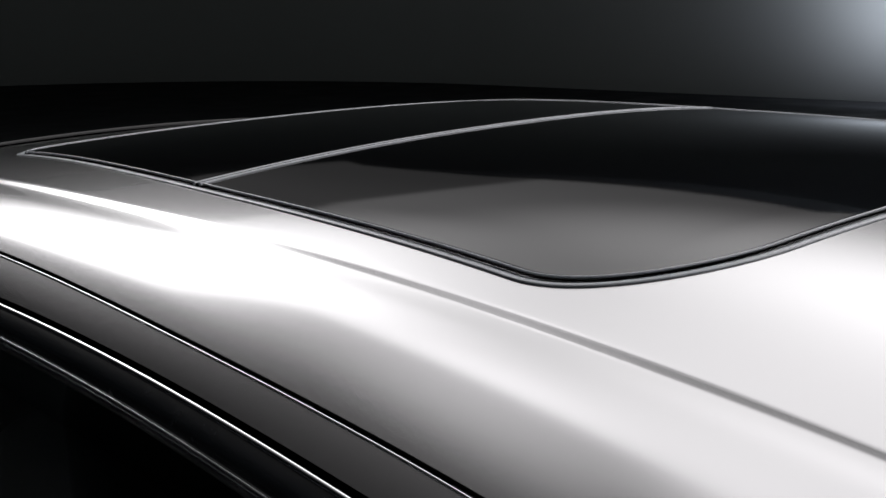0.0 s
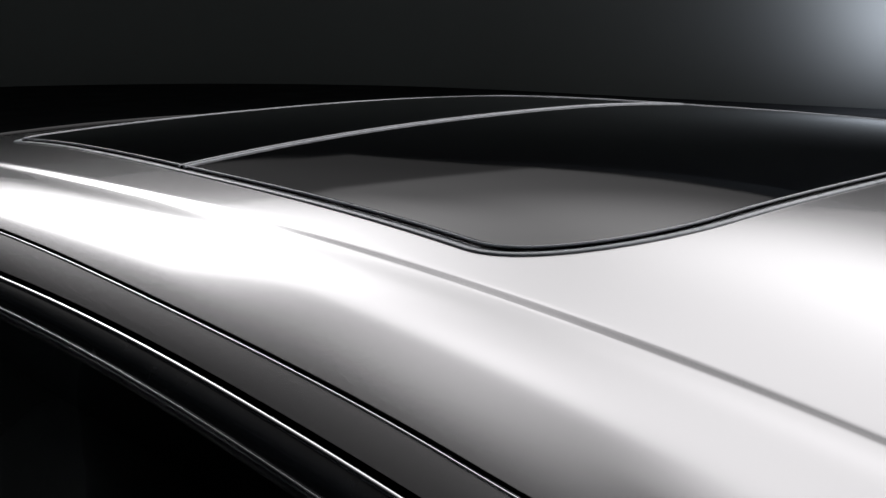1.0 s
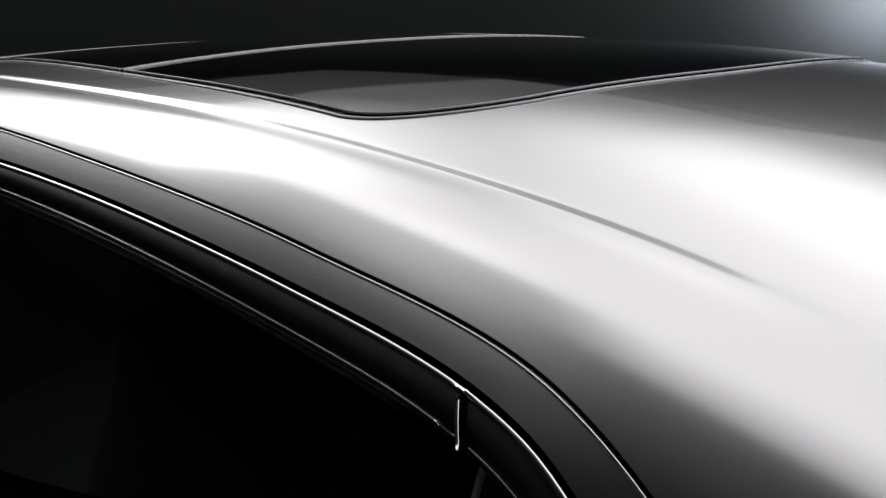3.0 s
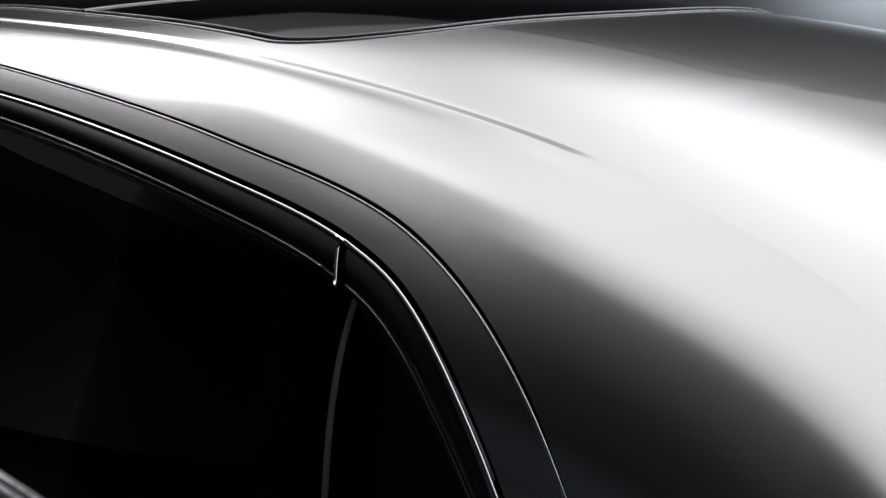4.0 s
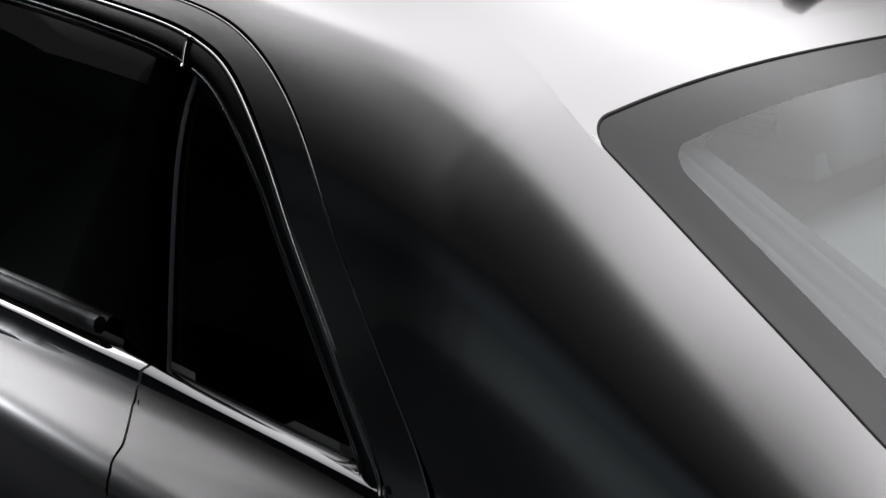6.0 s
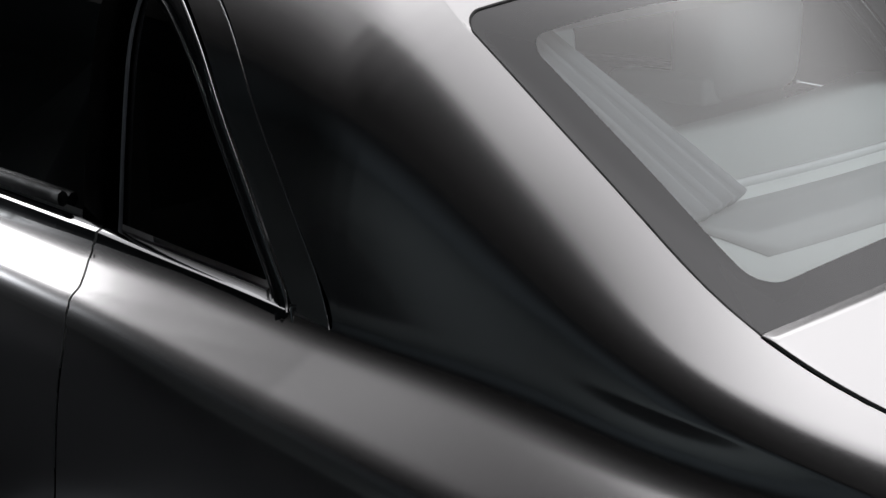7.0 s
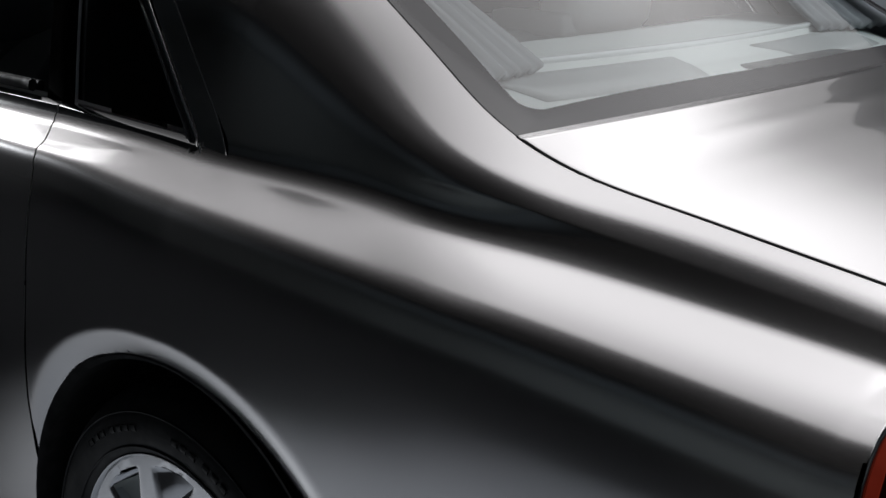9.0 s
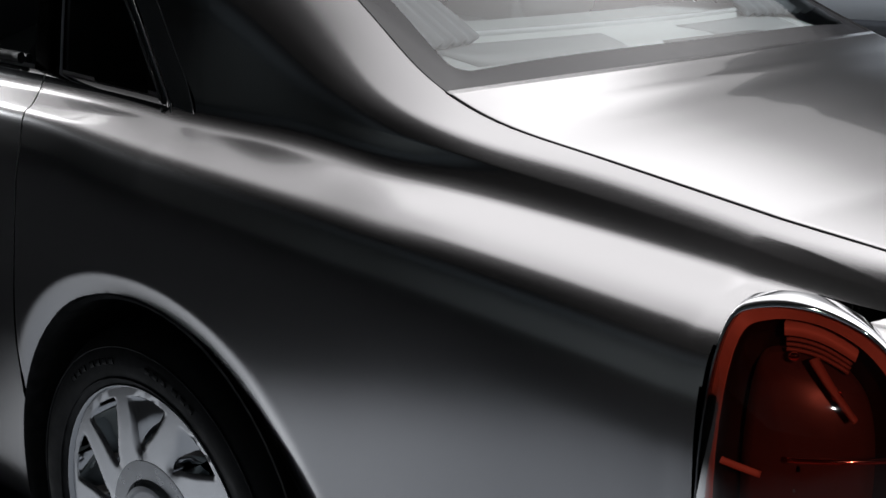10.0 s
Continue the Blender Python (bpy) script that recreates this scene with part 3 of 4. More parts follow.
def lower_panels(s):
    """Doors and front wing of one side."""
    def sheet(name, x0, x1, label, cut=None, axle=99.0):
        n, xs = 90, np.linspace(x0, x1, max(12, int((x1 - x0) / .02)))
        P = np.zeros((len(xs), n, 3))
        for i, x in enumerate(xs):
            S = graded(at_x(LOWER, x), n)
            xx = 0 * S[:, 0] + x
            if cut is not None:
                xx = x + (x - x0) / (x1 - x0) * (door_cut(S[:, 1]) - .004 - x1)
            P[i] = np.stack([xx, -S[:, 0], S[:, 1]], 1)
        if axle < 90:
            P = flare(P, axle)
            V, F = trimmed(P, axle)
        else:
            V, F = P.reshape(-1, 3), quads(*P.shape[:2])
        return mesh_object(name, mirrored(V, s), [f[::-1] for f in F] if s < 0 else F, PAINT, car, label, thick=0.0)
    rear = sheet("rear_door", -1.546, -.40, "silver metallic rear door", cut=True)
    front = sheet("front_door", -2.75, -1.55, "silver metallic front door")
    wing = sheet("front_wing", FRONT_X, -2.754, "silver metallic front wing", axle=FRONT_AXLE + ARCH_X)
    # shut line
    z = np.linspace(.22, 1.054, 110)
    pts = np.stack([door_cut(z) - .002, -(side_y(door_cut(z), z) - .0015), z], 1)
    tube("shut_line", mirrored(pts, s), .0028, GAP, car, "dark door gap")
    z = np.linspace(.22, 1.05, 40)
    for x in (-1.548, -2.752):
        tube("shut_line", mirrored(on_side(np.stack([0 * z + x, z], 1), -.0015), s), .0028, GAP, car)
    for name, x in (("door_handle", -1.70), ("door_handle", -1.38)):
        bm = block((.21, .03, .026), (x, -(float(side_y(np.array([x]), np.array([.87]))[0]) + .011) * s, .87), .009)
        part(name, bm, CHROME, car, "polished door handle", smooth=True)
    return rear, front, wing


def band(name, a, b, mat, parent, s, out=0.0, rows=6, label="", bulge=0.0, dip=0.0):
    """A strip of the side between two lines of length and height."""
    P = []
    for t in np.linspace(0, 1, rows):
        P.append(on_side((1 - t) * a + t * b, out + bulge * 4 * t * (1 - t) - dip * t))
    return grid(name, mirrored(np.array(P), s), mat, parent, label, flip=s > 0)


def belt_z(x):
    return np.interp(x, [-3.0, -.9, -.6, -.357, -.1, -.012], [1.075, 1.090, 1.087, 1.081, 1.066, 1.060])


def side_windows(s):
    """Window surround, bright trim, glass and belt strip of one side."""
    inner = inset(TRIM, -.003)
    edge = inset(SURROUND, .0022)
    band("window_surround", edge, inset(TRIM, -.0045), PAINT, car, s, -.0006, 10, "painted window surround", dip=-.0006)
    band("trim_channel", inset(TRIM, -.0056), inset(TRIM, .002), GAP, car, s, -.006, 3)
    # chrome bead stands in for the highlight on the painted edge
    tube("edge_highlight", mirrored(on_side(edge, -.0003), s), .0012, CHROME, car, "chrome bead drawing the highlight along the window surround")
    tube("surround_gap", mirrored(on_side(inset(SURROUND, .0006), -.0014), s), .0014, GAP, car)
    cut = int(np.argmin(np.abs(TRIM[:, 0] + .414)))
    inn = inset(TRIM, .020)
    keep = inn[:, 1] > belt_z(inn[:, 0])
    for a, b in ((0, cut + 1), (cut, len(TRIM))):
        band("window_trim", TRIM[a:b], inn[a:b], TRIM_BLACK, car, s, .001, 8, "black gloss window trim", bulge=.0035, dip=.004)
        tube("trim_bead", mirrored(on_side(TRIM[a:b], .0015), s), .0025, CHROME, car, "bright bead of the window trim")
        tube("trim_lip", mirrored(on_side(inn[a:b], -.002), s), .0009, CHROME, car)
    foot = np.interp(TRIM[cut, 0] + .020, inn[:, 0], inn[:, 1])
    joint = np.stack([np.linspace(TRIM[cut, 0], TRIM[cut, 0] + .020, 8), np.linspace(TRIM[cut, 1] - .001, foot, 8)], 1)
    tube("trim_joint", mirrored(on_side(joint - [.002, 0], .0045), s), .0016, CHROME, car, "bright upright end of the trim")
    tube("trim_gap", mirrored(on_side(joint + [.0022, 0], .0035), s), .0022, GAP, car, "dark gap between two trim lengths")
    # black seal and glass behind the trim
    x = np.linspace(-2.9, -.03, 120)
    top = np.interp(x, inn[:, 0], inn[:, 1])
    bot = belt_z(x) + .004
    ok = top > bot + .004
    x, top, bot = x[ok], top[ok], bot[ok]
    P = []
    for t in np.linspace(0, 1, 14):
        z = top + t * (bot - top)
        P.append(np.stack([x, -(side_y(x, z) - .016), z], 1))
    g = grid("side_glass", mirrored(np.array(P), s), SIDE_GLASS, car, "dark tinted side glass", flip=s > 0)
    g.visible_shadow = False
    hi = inset(TRIM, .021)
    hi = hi[hi[:, 1] > belt_z(hi[:, 0])]
    tube("window_seal", mirrored(on_side(inset(hi, .004), -.014), s), .006, TRIM_BLACK, car, "black window seal")
    tube("glass_run", mirrored(on_side(inset(hi, .010), -.019), s), .006, RUBBER, car)
    # pillar between door glass and quarter glass
    zt, zb = 1.37, 1.075
    z = np.linspace(zt, zb, 16)
    lean = np.interp(z, [zb, zt], [-.336, -.388])
    P = [np.stack([lean + dx, -(side_y(lean + dx, z) - d), z], 1) for dx, d in ((-.075, .022), (-.075, .010), (-.03, .009), (-.002, .010), (.0, .014))]
    grid("window_pillar", mirrored(np.array(P), s), GAP, car, "black window pillar", flip=s < 0)
    tube("pillar_bead", mirrored(np.stack([lean + .004, -(side_y(lean + .004, z) - .011), z], 1), s), .0026, SEAL, car, "thin grey pillar edge")
    tube("pillar_gap", mirrored(np.stack([lean - .001, -(side_y(lean, z) - .009), z], 1), s), .0022, GAP, car)
    # belt strip: bright upper edge, dark face below
    for a, b in ((-1.546, -.3585), (-.3535, -.016), (-2.9, -1.552)):
        x = np.linspace(a, b, 60)
        z = belt_z(x)
        top = [np.stack([x, -(side_y(x, z) + o), z - d], 1) for d, o in ((.0012, -.0125), (.0, -.0115), (.0020, -.004), (.0040, .003), (.0056, .0068))]
        grid("belt_strip", mirrored(np.array(top), s), CHROME, car, "polished belt strip under the window", flip=s > 0)
        face = [np.stack([x, -np.maximum(side_y(x, z) + o, side_y(x, z - d) + .0012), z - d], 1) for d, o in ((.0057, .0069), (.008, .0076), (.014, .0086), (.020, .0096), (.026, .0100), (.030, .0100))]
        face.append(np.stack([x, -(side_y(x, z - .031) - .002), z - .031], 1))
        grid("belt_face", mirrored(np.array(face), s), TRIM_BLACK, car, "black gloss face of the belt strip", flip=s > 0)
        if b < -.3:
            xe = x[x < -.44] if b > -1 else x
            tube("belt_seal", mirrored(np.stack([xe, -(side_y(xe, belt_z(xe)) - .012), belt_z(xe) + .012], 1), s), .008, RUBBER, car, "rubber glass wiper seal", flat=1.3)
    z = np.linspace(1.036, 1.061, 8)
    tube("belt_end", mirrored(np.stack([np.interp(z, [1.036, 1.061], [-.002, -.014]), -(side_y(0 * z - .012, 0 * z + 1.059) + np.interp(z, [1.036, 1.061], [.011, .003])), z], 1), s), .0022, CHROME, car)


for s in (1, -1):
    lower_panels(s)
    side_windows(s)


def sunroof():
    def half_width(x, by):
        """Half width of the glass roof at a length, its corners rounded, drawn in by some distance."""
        x1, x0 = SUN_REAR - by, SUN_FRONT + by
        w = np.interp(x, [x0, x1], [.428, .505]) + .003 * np.sin(math.pi * np.clip((x - x0) / (x1 - x0), 0, 1)) - by
        r1, r0 = .122 - by, .05 - by * .5
        k1, k0 = np.clip((x - (x1 - r1)) / r1, 0, 1), np.clip((x0 + r0 - x) / r0, 0, 1)
        return w - r1 * 1.5 * (1 - np.sqrt(1 - k1 ** 2)) - r0 * (1 - np.sqrt(1 - k0 ** 2))

    def stations(by):
        x1, x0 = SUN_REAR - by, SUN_FRONT + by
        a = np.linspace(0, math.pi / 2, 24)
        return np.concatenate([x0 + .05 * (1 - np.cos(a)), np.linspace(x0 + .05, x1 - .13, 40)[1:-1], x1 - .13 * (1 - np.sin(a))])

    def bowed(x, y):
        """The rear edge is drawn forward towards the sides."""
        k = np.clip((x - SUN_MID - .2) / (SUN_REAR - SUN_MID - .2), 0, 1) ** 2
        return x - .035 * k * (np.abs(y) / .5) ** 2

    def outline(by):
        xs = stations(by)
        y = half_width(xs, by)
        left = np.stack([xs, -y], 1)
        ym = np.linspace(-y[-1], y[-1], 30)[1:-1]
        yf = np.linspace(y[0], -y[0], 40)[1:-1]
        o = np.vstack([left, np.stack([0 * ym + xs[-1], ym], 1), left[::-1] * [1, -1], np.stack([0 * yf + xs[0], yf], 1)])
        o[:, 0] = bowed(o[:, 0], o[:, 1])
        keep = np.concatenate([[True], np.linalg.norm(np.diff(o, axis=0), axis=1) > 1e-4])
        return o[keep]

    def lifted(xy, up):
        return np.stack([xy[:, 0], xy[:, 1], roof_z(xy[:, 0], xy[:, 1]) + up], 1)
    tube("roof_seal", lifted(outline(0.0), .0), .0044, SEAL, car, "grey rubber roof glass seal", closed=True, flat=.35)
    tube("roof_seal_gap", lifted(outline(.0058), .0015), .0009, GAP, car, closed=True, flat=.6)
    tube("roof_seal_lip", lifted(outline(.0085), .0028), .0016, SEAL, car, closed=True, flat=.8)
    xs = stations(.012)
    for name, pick in (("front_roof_glass", xs < SUN_MID - .006), ("rear_roof_glass", xs > SUN_MID + .006)):
        x = xs[pick]
        x = np.concatenate([x, [SUN_MID - .006]]) if name.startswith("front") else np.concatenate([[SUN_MID + .006], x])
        P = []
        for a in x:
            y = half_width(a, .012) * np.linspace(-1, 1, 41)
            xx = bowed(a, y)
            P.append(np.stack([xx, y, roof_z(xx, y) + .003], 1))
        grid(name, np.array(P), SUN_GLASS, car, "black tinted glass roof panel", flip=True)
    w = half_width(np.array([SUN_MID]), .004)[0]
    y = np.linspace(-w, w, 60)
    x = 0 * y + SUN_MID
    for dx in (-.005, .005):
        tube("roof_glass_divider", np.stack([x + dx, y, roof_z(x, y) + .003], 1), .0022, SEAL, car, "thin grey strip between the roof glasses", flat=.8)
    tube("divider_gap", np.stack([x, y, roof_z(x, y) + .0025], 1), .003, GAP, car, flat=.6)


sunroof()


def rear_glass():
    """The heated rear window with its dark printed border."""
    def surface(u, v):
        """u across -1..1, v down 0..1"""
        side_x = GLASS_TOP + GLASS_RUN * v
        side_y_ = np.interp(side_x, XS, EY) - .003
        side_z = np.interp(side_x, XS, EZ) - .002
        y = side_y_ * u
        x = side_x + (1 - u ** 2) * .045 * np.maximum(v, 0) ** 1.3
        z = side_z + (roof_z(np.full_like(u, .03), y) - np.interp(.03, XS, EZ)) * (1 - .8 * v ** 2) + .012 * np.sin(math.pi * v) * (1 - u ** 4)
        return np.stack([x, side_y_ * u, z], -1)
    u0, v0, v1 = .918, .13, .905

    def loop(hu, lo, hi, r):
        """A rounded rectangle across the glass; r is the corner's share of the half width and, scaled, of the height."""
        q = np.linspace(0, math.pi / 2, 9)[:-1]
        rv = r * GLASS_RV / GLASS_R
        e = np.linspace(0, 1, 25)[:-1]
        a, b = [], []
        for cx, cy, t0 in ((1, 1, 0), (-1, 1, math.pi / 2), (-1, -1, math.pi), (1, -1, 1.5 * math.pi)):
            a += list(cx * (hu - r) + r * np.cos(t0 + q))
            b += list((hi - rv if cy > 0 else lo + rv) + rv * np.sin(t0 + q))
            p, n_ = [((-1, 1), math.pi / 2), ((-1, -1), math.pi), ((1, -1), 1.5 * math.pi), ((1, 1), 2 * math.pi)][[0, math.pi / 2, math.pi, 1.5 * math.pi].index(t0)]
            x0, y0 = cx * (hu - r) + r * math.cos(t0 + math.pi / 2), (hi - rv if cy > 0 else lo + rv) + rv * math.sin(t0 + math.pi / 2)
            x1, y1 = p[0] * (hu - r) + r * math.cos(n_), (hi - rv if p[1] > 0 else lo + rv) + rv * math.sin(n_)
            a += list(x0 + (x1 - x0) * e)
            b += list(y0 + (y1 - y0) * e)
        return np.array(a), np.array(b)
    a0, b0 = loop(1.0, 0.0, 1.0, .002)
    aw, bw = loop(1.0, 0.0, 1.0, GLASS_R)
    a0, b0 = np.where(b0 < .5, aw, a0), np.where(b0 < .5, bw, b0)
    a1, b1 = loop(u0, v0, v1, .05)
    rings = []
    for k in np.linspace(0, 1, 8):
        rings.append(surface(a0 + (a1 - a0) * k, b0 + (b1 - b0) * k))
    grid("glass_border", np.array(rings), FRIT, car, "dark grey printed border of the rear window", flip=False, close=True)
    rings = []
    for k in np.linspace(1, 0.0, 14):
        rings.append(surface(a1 * k, (v0 + v1) / 2 + (b1 - (v0 + v1) / 2) * k))
    g = grid("rear_glass", np.array(rings), REAR_GLASS, car, "clear rear window glass with bright reflections", close=True)
    g.visible_shadow = False
    rim = surface(a0, b0)
    tube("rear_glass_seal", rim, .0020, RUBBER, car, "black rubber seal round the rear window", closed=True)


rear_glass()


def roof_antenna():
    """Small painted fin on a pad on the roof's centre line."""
    fin = new("roof_antenna")
    fin.parent = car
    tagged(fin, label="small silver roof antenna fin")
    def ring(x0, x1, w, up, n=48):
        t = np.linspace(0, 2 * math.pi, n, endpoint=False)
        x = (x0 + x1) / 2 - (x1 - x0) / 2 * np.cos(t)
        k = (x - x0) / (x1 - x0)
        y = w * np.sin(t) * (.55 + .6 * k) * np.sign(1)
        return np.stack([x, y, roof_z(x, y) + up * (.5 + .5 * np.minimum(1, k * 2.2))], 1)
    pad = [ring(-.205, -.062, .025, -.001), ring(-.204, -.063, .0245, .004), ring(-.200, -.066, .022, .007), ring(-.19, -.07, .015, .0075)]
    grid("pad", np.array(pad), PAINT, fin, "painted antenna pad", flip=True, close=True)
    tube("pad_gap", ring(-.198, -.067, .0205, .008), .0016, GAP, fin, closed=True)
    rows = [ring(-.197 + .075 * h ** 1.3, -.068 - .004 * h, .0195 * (1 - h ** 2 * .8), .008 + .052 * h) for h in np.linspace(0, 1, 12)]
    rows.append(np.repeat(rows[-1].mean(0)[None], 48, 0) + [0, 0, .001])
    grid("fin", np.array(rows), PAINT, fin, "painted antenna fin", flip=True, close=True)


roof_antenna()


def boot_lid():
    P = []
    v = np.concatenate([np.linspace(-1, -.97, 6)[:-1], np.linspace(-.97, .97, 41), np.linspace(.97, 1, 6)[1:]])
    rows = [(x, np.interp(x, XS, EY), np.interp(x, XS, EZ)) for x in np.linspace(.4335, REAR_X, 41)]
    for p in 90 * np.linspace(0, 1, 30)[1:] ** 2:
        i = tail_top(p)
        S = np.array([[np.interp(i, XS, EY), np.interp(i, XS, EZ)]])
        q = corner(S, radians(p))[0]
        rows.append((q[0], -q[1], q[2]))
    for k, (x, y, z) in enumerate(rows):
        w = y - .0022
        bow = np.interp(x, [.436, .7, 1.04], [.042, .05, .11])
        crown = np.interp(x, [.436, .48, .52, .6, .7, .85, 1.04], [.007, .013, .017, .017, .014, .009, .004])
        P.append(np.stack([x + bow * (1 - v ** 2), w * v, z + .001 + crown * (1 - np.abs(v) ** 2.4) - .0008 * np.clip((np.abs(v) - .99) / .01, 0, 1) ** 2], 1))
    last = P[-1]
    for dx, dz in ((.02, -.008), (.035, -.03), (.04, -.07), (.04, -.15), (.03, -.28)):
        P.append(last + [dx, 0, dz])
    lid = grid("boot_lid", np.array(P), PAINT, car, "silver metallic boot lid", thick=.012)
    edge = np.array([(x, -y, z - .002) for x, y, z in rows])
    for s in (1, -1):
        tube("boot_gap", mirrored(edge, s), .0022, GAP, car, "dark gap beside the boot lid")
    return lid


boot_lid()


def tail_lamp(s):
    """Tall lamp let into the rear corner."""
    lamp = new("tail_lamp")
    lamp.parent = car
    tagged(lamp, label="tall red tail lamp in a chrome frame")

    def skin(a, z, out):
        """a: angle round the corner in degrees; z height"""
        S = at_x(LOWER, REAR_X + .2 * np.clip(a, 0, 90) / 90)
        zc = z - .02 * math.log1p(math.exp((z - .925) / .02))
        yy = np.interp(zc + np.array([-.03, -.015, 0, .015, .03]), S[::-1, 1], S[::-1, 0]) @ np.array([.1, .23, .34, .23, .1])
        e = yy - REAR_R
        far = e + (.36 - e) * .7 * np.clip((.235 - e) / .1, 0, 1) + out
        square = 1 - .55 * np.clip((.29 - e) / .12, 0, 1)
        return np.array([REAR_X + far * REAR_D * math.sin(radians(a)) ** square, -(REAR_R + (e + out) * math.cos(radians(a)) ** square), z])
    shape, mid = LAMP_SHAPE, LAMP_MID

    def ring(k, out):
        P = np.array([skin(a, z, out) for a, z in mid + (shape - mid) * k])
        return sum(w * np.roll(P, j, axis=0) for j, w in zip(range(-5, 6), (.03, .06, .09, .12, .13, .14, .13, .12, .09, .06, .03)))

    surround = [ring(k, o) for k, o in ((1.014, -.022), (1.012, -.006), (1.006, .002), (.992, .0075), (.974, .009), (.964, .0078), (.958, .001))]
    grid("lamp_frame", mirrored(np.array(surround), s), CHROME, lamp, "polished chrome lamp frame", flip=s < 0, close=True)
    # one bowed lens that springs from the frame's inner edge
    lens = [ring(.966, .0072)] + [ring(k, .0072 + .009 * (1 - (k / .966) ** 2.0)) for k in np.linspace(.945, .01, 24)]
    ln = grid("lens", mirrored(np.array(lens), s), LENS, lamp, "glossy clear red lens", flip=s < 0, close=True)
    ln.visible_shadow = False
    # ribbed red border with a light-coloured ridge
    ribs = []
    for i, k in enumerate(np.linspace(.958, .865, 15)):
        ribs.append(ring(k, -.002 + (.0030 if i % 2 else 0.0) - .014 * i / 14))
    grid("ribbed_border", mirrored(np.array(ribs), s), LAMP_RED, lamp, "bright red ribbed reflector border", flip=s < 0, close=True)
    grid("housing", mirrored(np.array([ring(.865, -.016), ring(.85, -.050), ring(.4, -.060), ring(.02, -.060)]), s), LAMP_DARK, lamp, "dark lamp housing", flip=s < 0, close=True)
    # bowed centre panel with a red arch over it, grooves and a thin bar below
    grid("centre_panel", mirrored(np.array([ring(.68, -.056), ring(.655, -.046), ring(.5, -.040), ring(.25, -.037), ring(.02, -.036)]), s), LAMP_PANEL, lamp, "dark red centre panel", flip=s < 0, close=True)
    top = shape[78:104]
    strip = [[skin(a, z, o) for a, z in mid + (top - mid) * k] for k, o in ((.84, -.046), (.835, -.022), (.77, -.024), (.765, -.046))]
    grid("light_guide", mirrored(np.array(strip), s), LAMP_RED, lamp, "red curved light guide", flip=s > 0)
    for k in (.735, .71, .685):
        tube("groove", mirrored(np.array([skin(a, z, -.036) for a, z in mid + (top - mid) * k]), s), .0022, LAMP_SOFT, lamp)
    tube("cross_bar", mirrored(np.array([skin(a, .795 + .0004 * a, -.026) for a in np.linspace(20, 39, 24)]), s), .0035, CHROME, lamp, "thin polished bar")
    # two chrome domes added to make the white glints in the lens
    for a, z in ((19.5, .905), (28, .872)):
        q = np.linspace(0, math.pi / 2, 7)
        c = skin(a, z, -.030)
        t = np.linspace(0, 2 * math.pi, 16, endpoint=False)
        dome = np.array([[c + [-.004 * math.sin(v), -.006 * math.sin(v) - .001, 0] + .0075 * math.cos(v) * np.array([math.cos(b) * .75, -math.cos(b) * .3, math.sin(b) * .8]) for b in t] for v in q])
        grid("glint_dome", mirrored(dome, s), CHROME, lamp, "small chrome dome added as a white glint", flip=s < 0, close=True)
    tube("slanting_guide", mirrored(np.array([skin(a, .905 - .0068 * (a - 23), -.024) for a in np.linspace(23, 31, 14)]), s), .007, LAMP_SOFT, lamp, "red slanting light guide", flat=.5)
    tube("lower_guide", mirrored(np.array([skin(a, .795 - .0012 * (a - 9), -.016) for a in np.linspace(9, 16, 10)]), s), .004, LAMP_RED, lamp, "red lower light guide")


for s in (1, -1):
    tail_lamp(s)


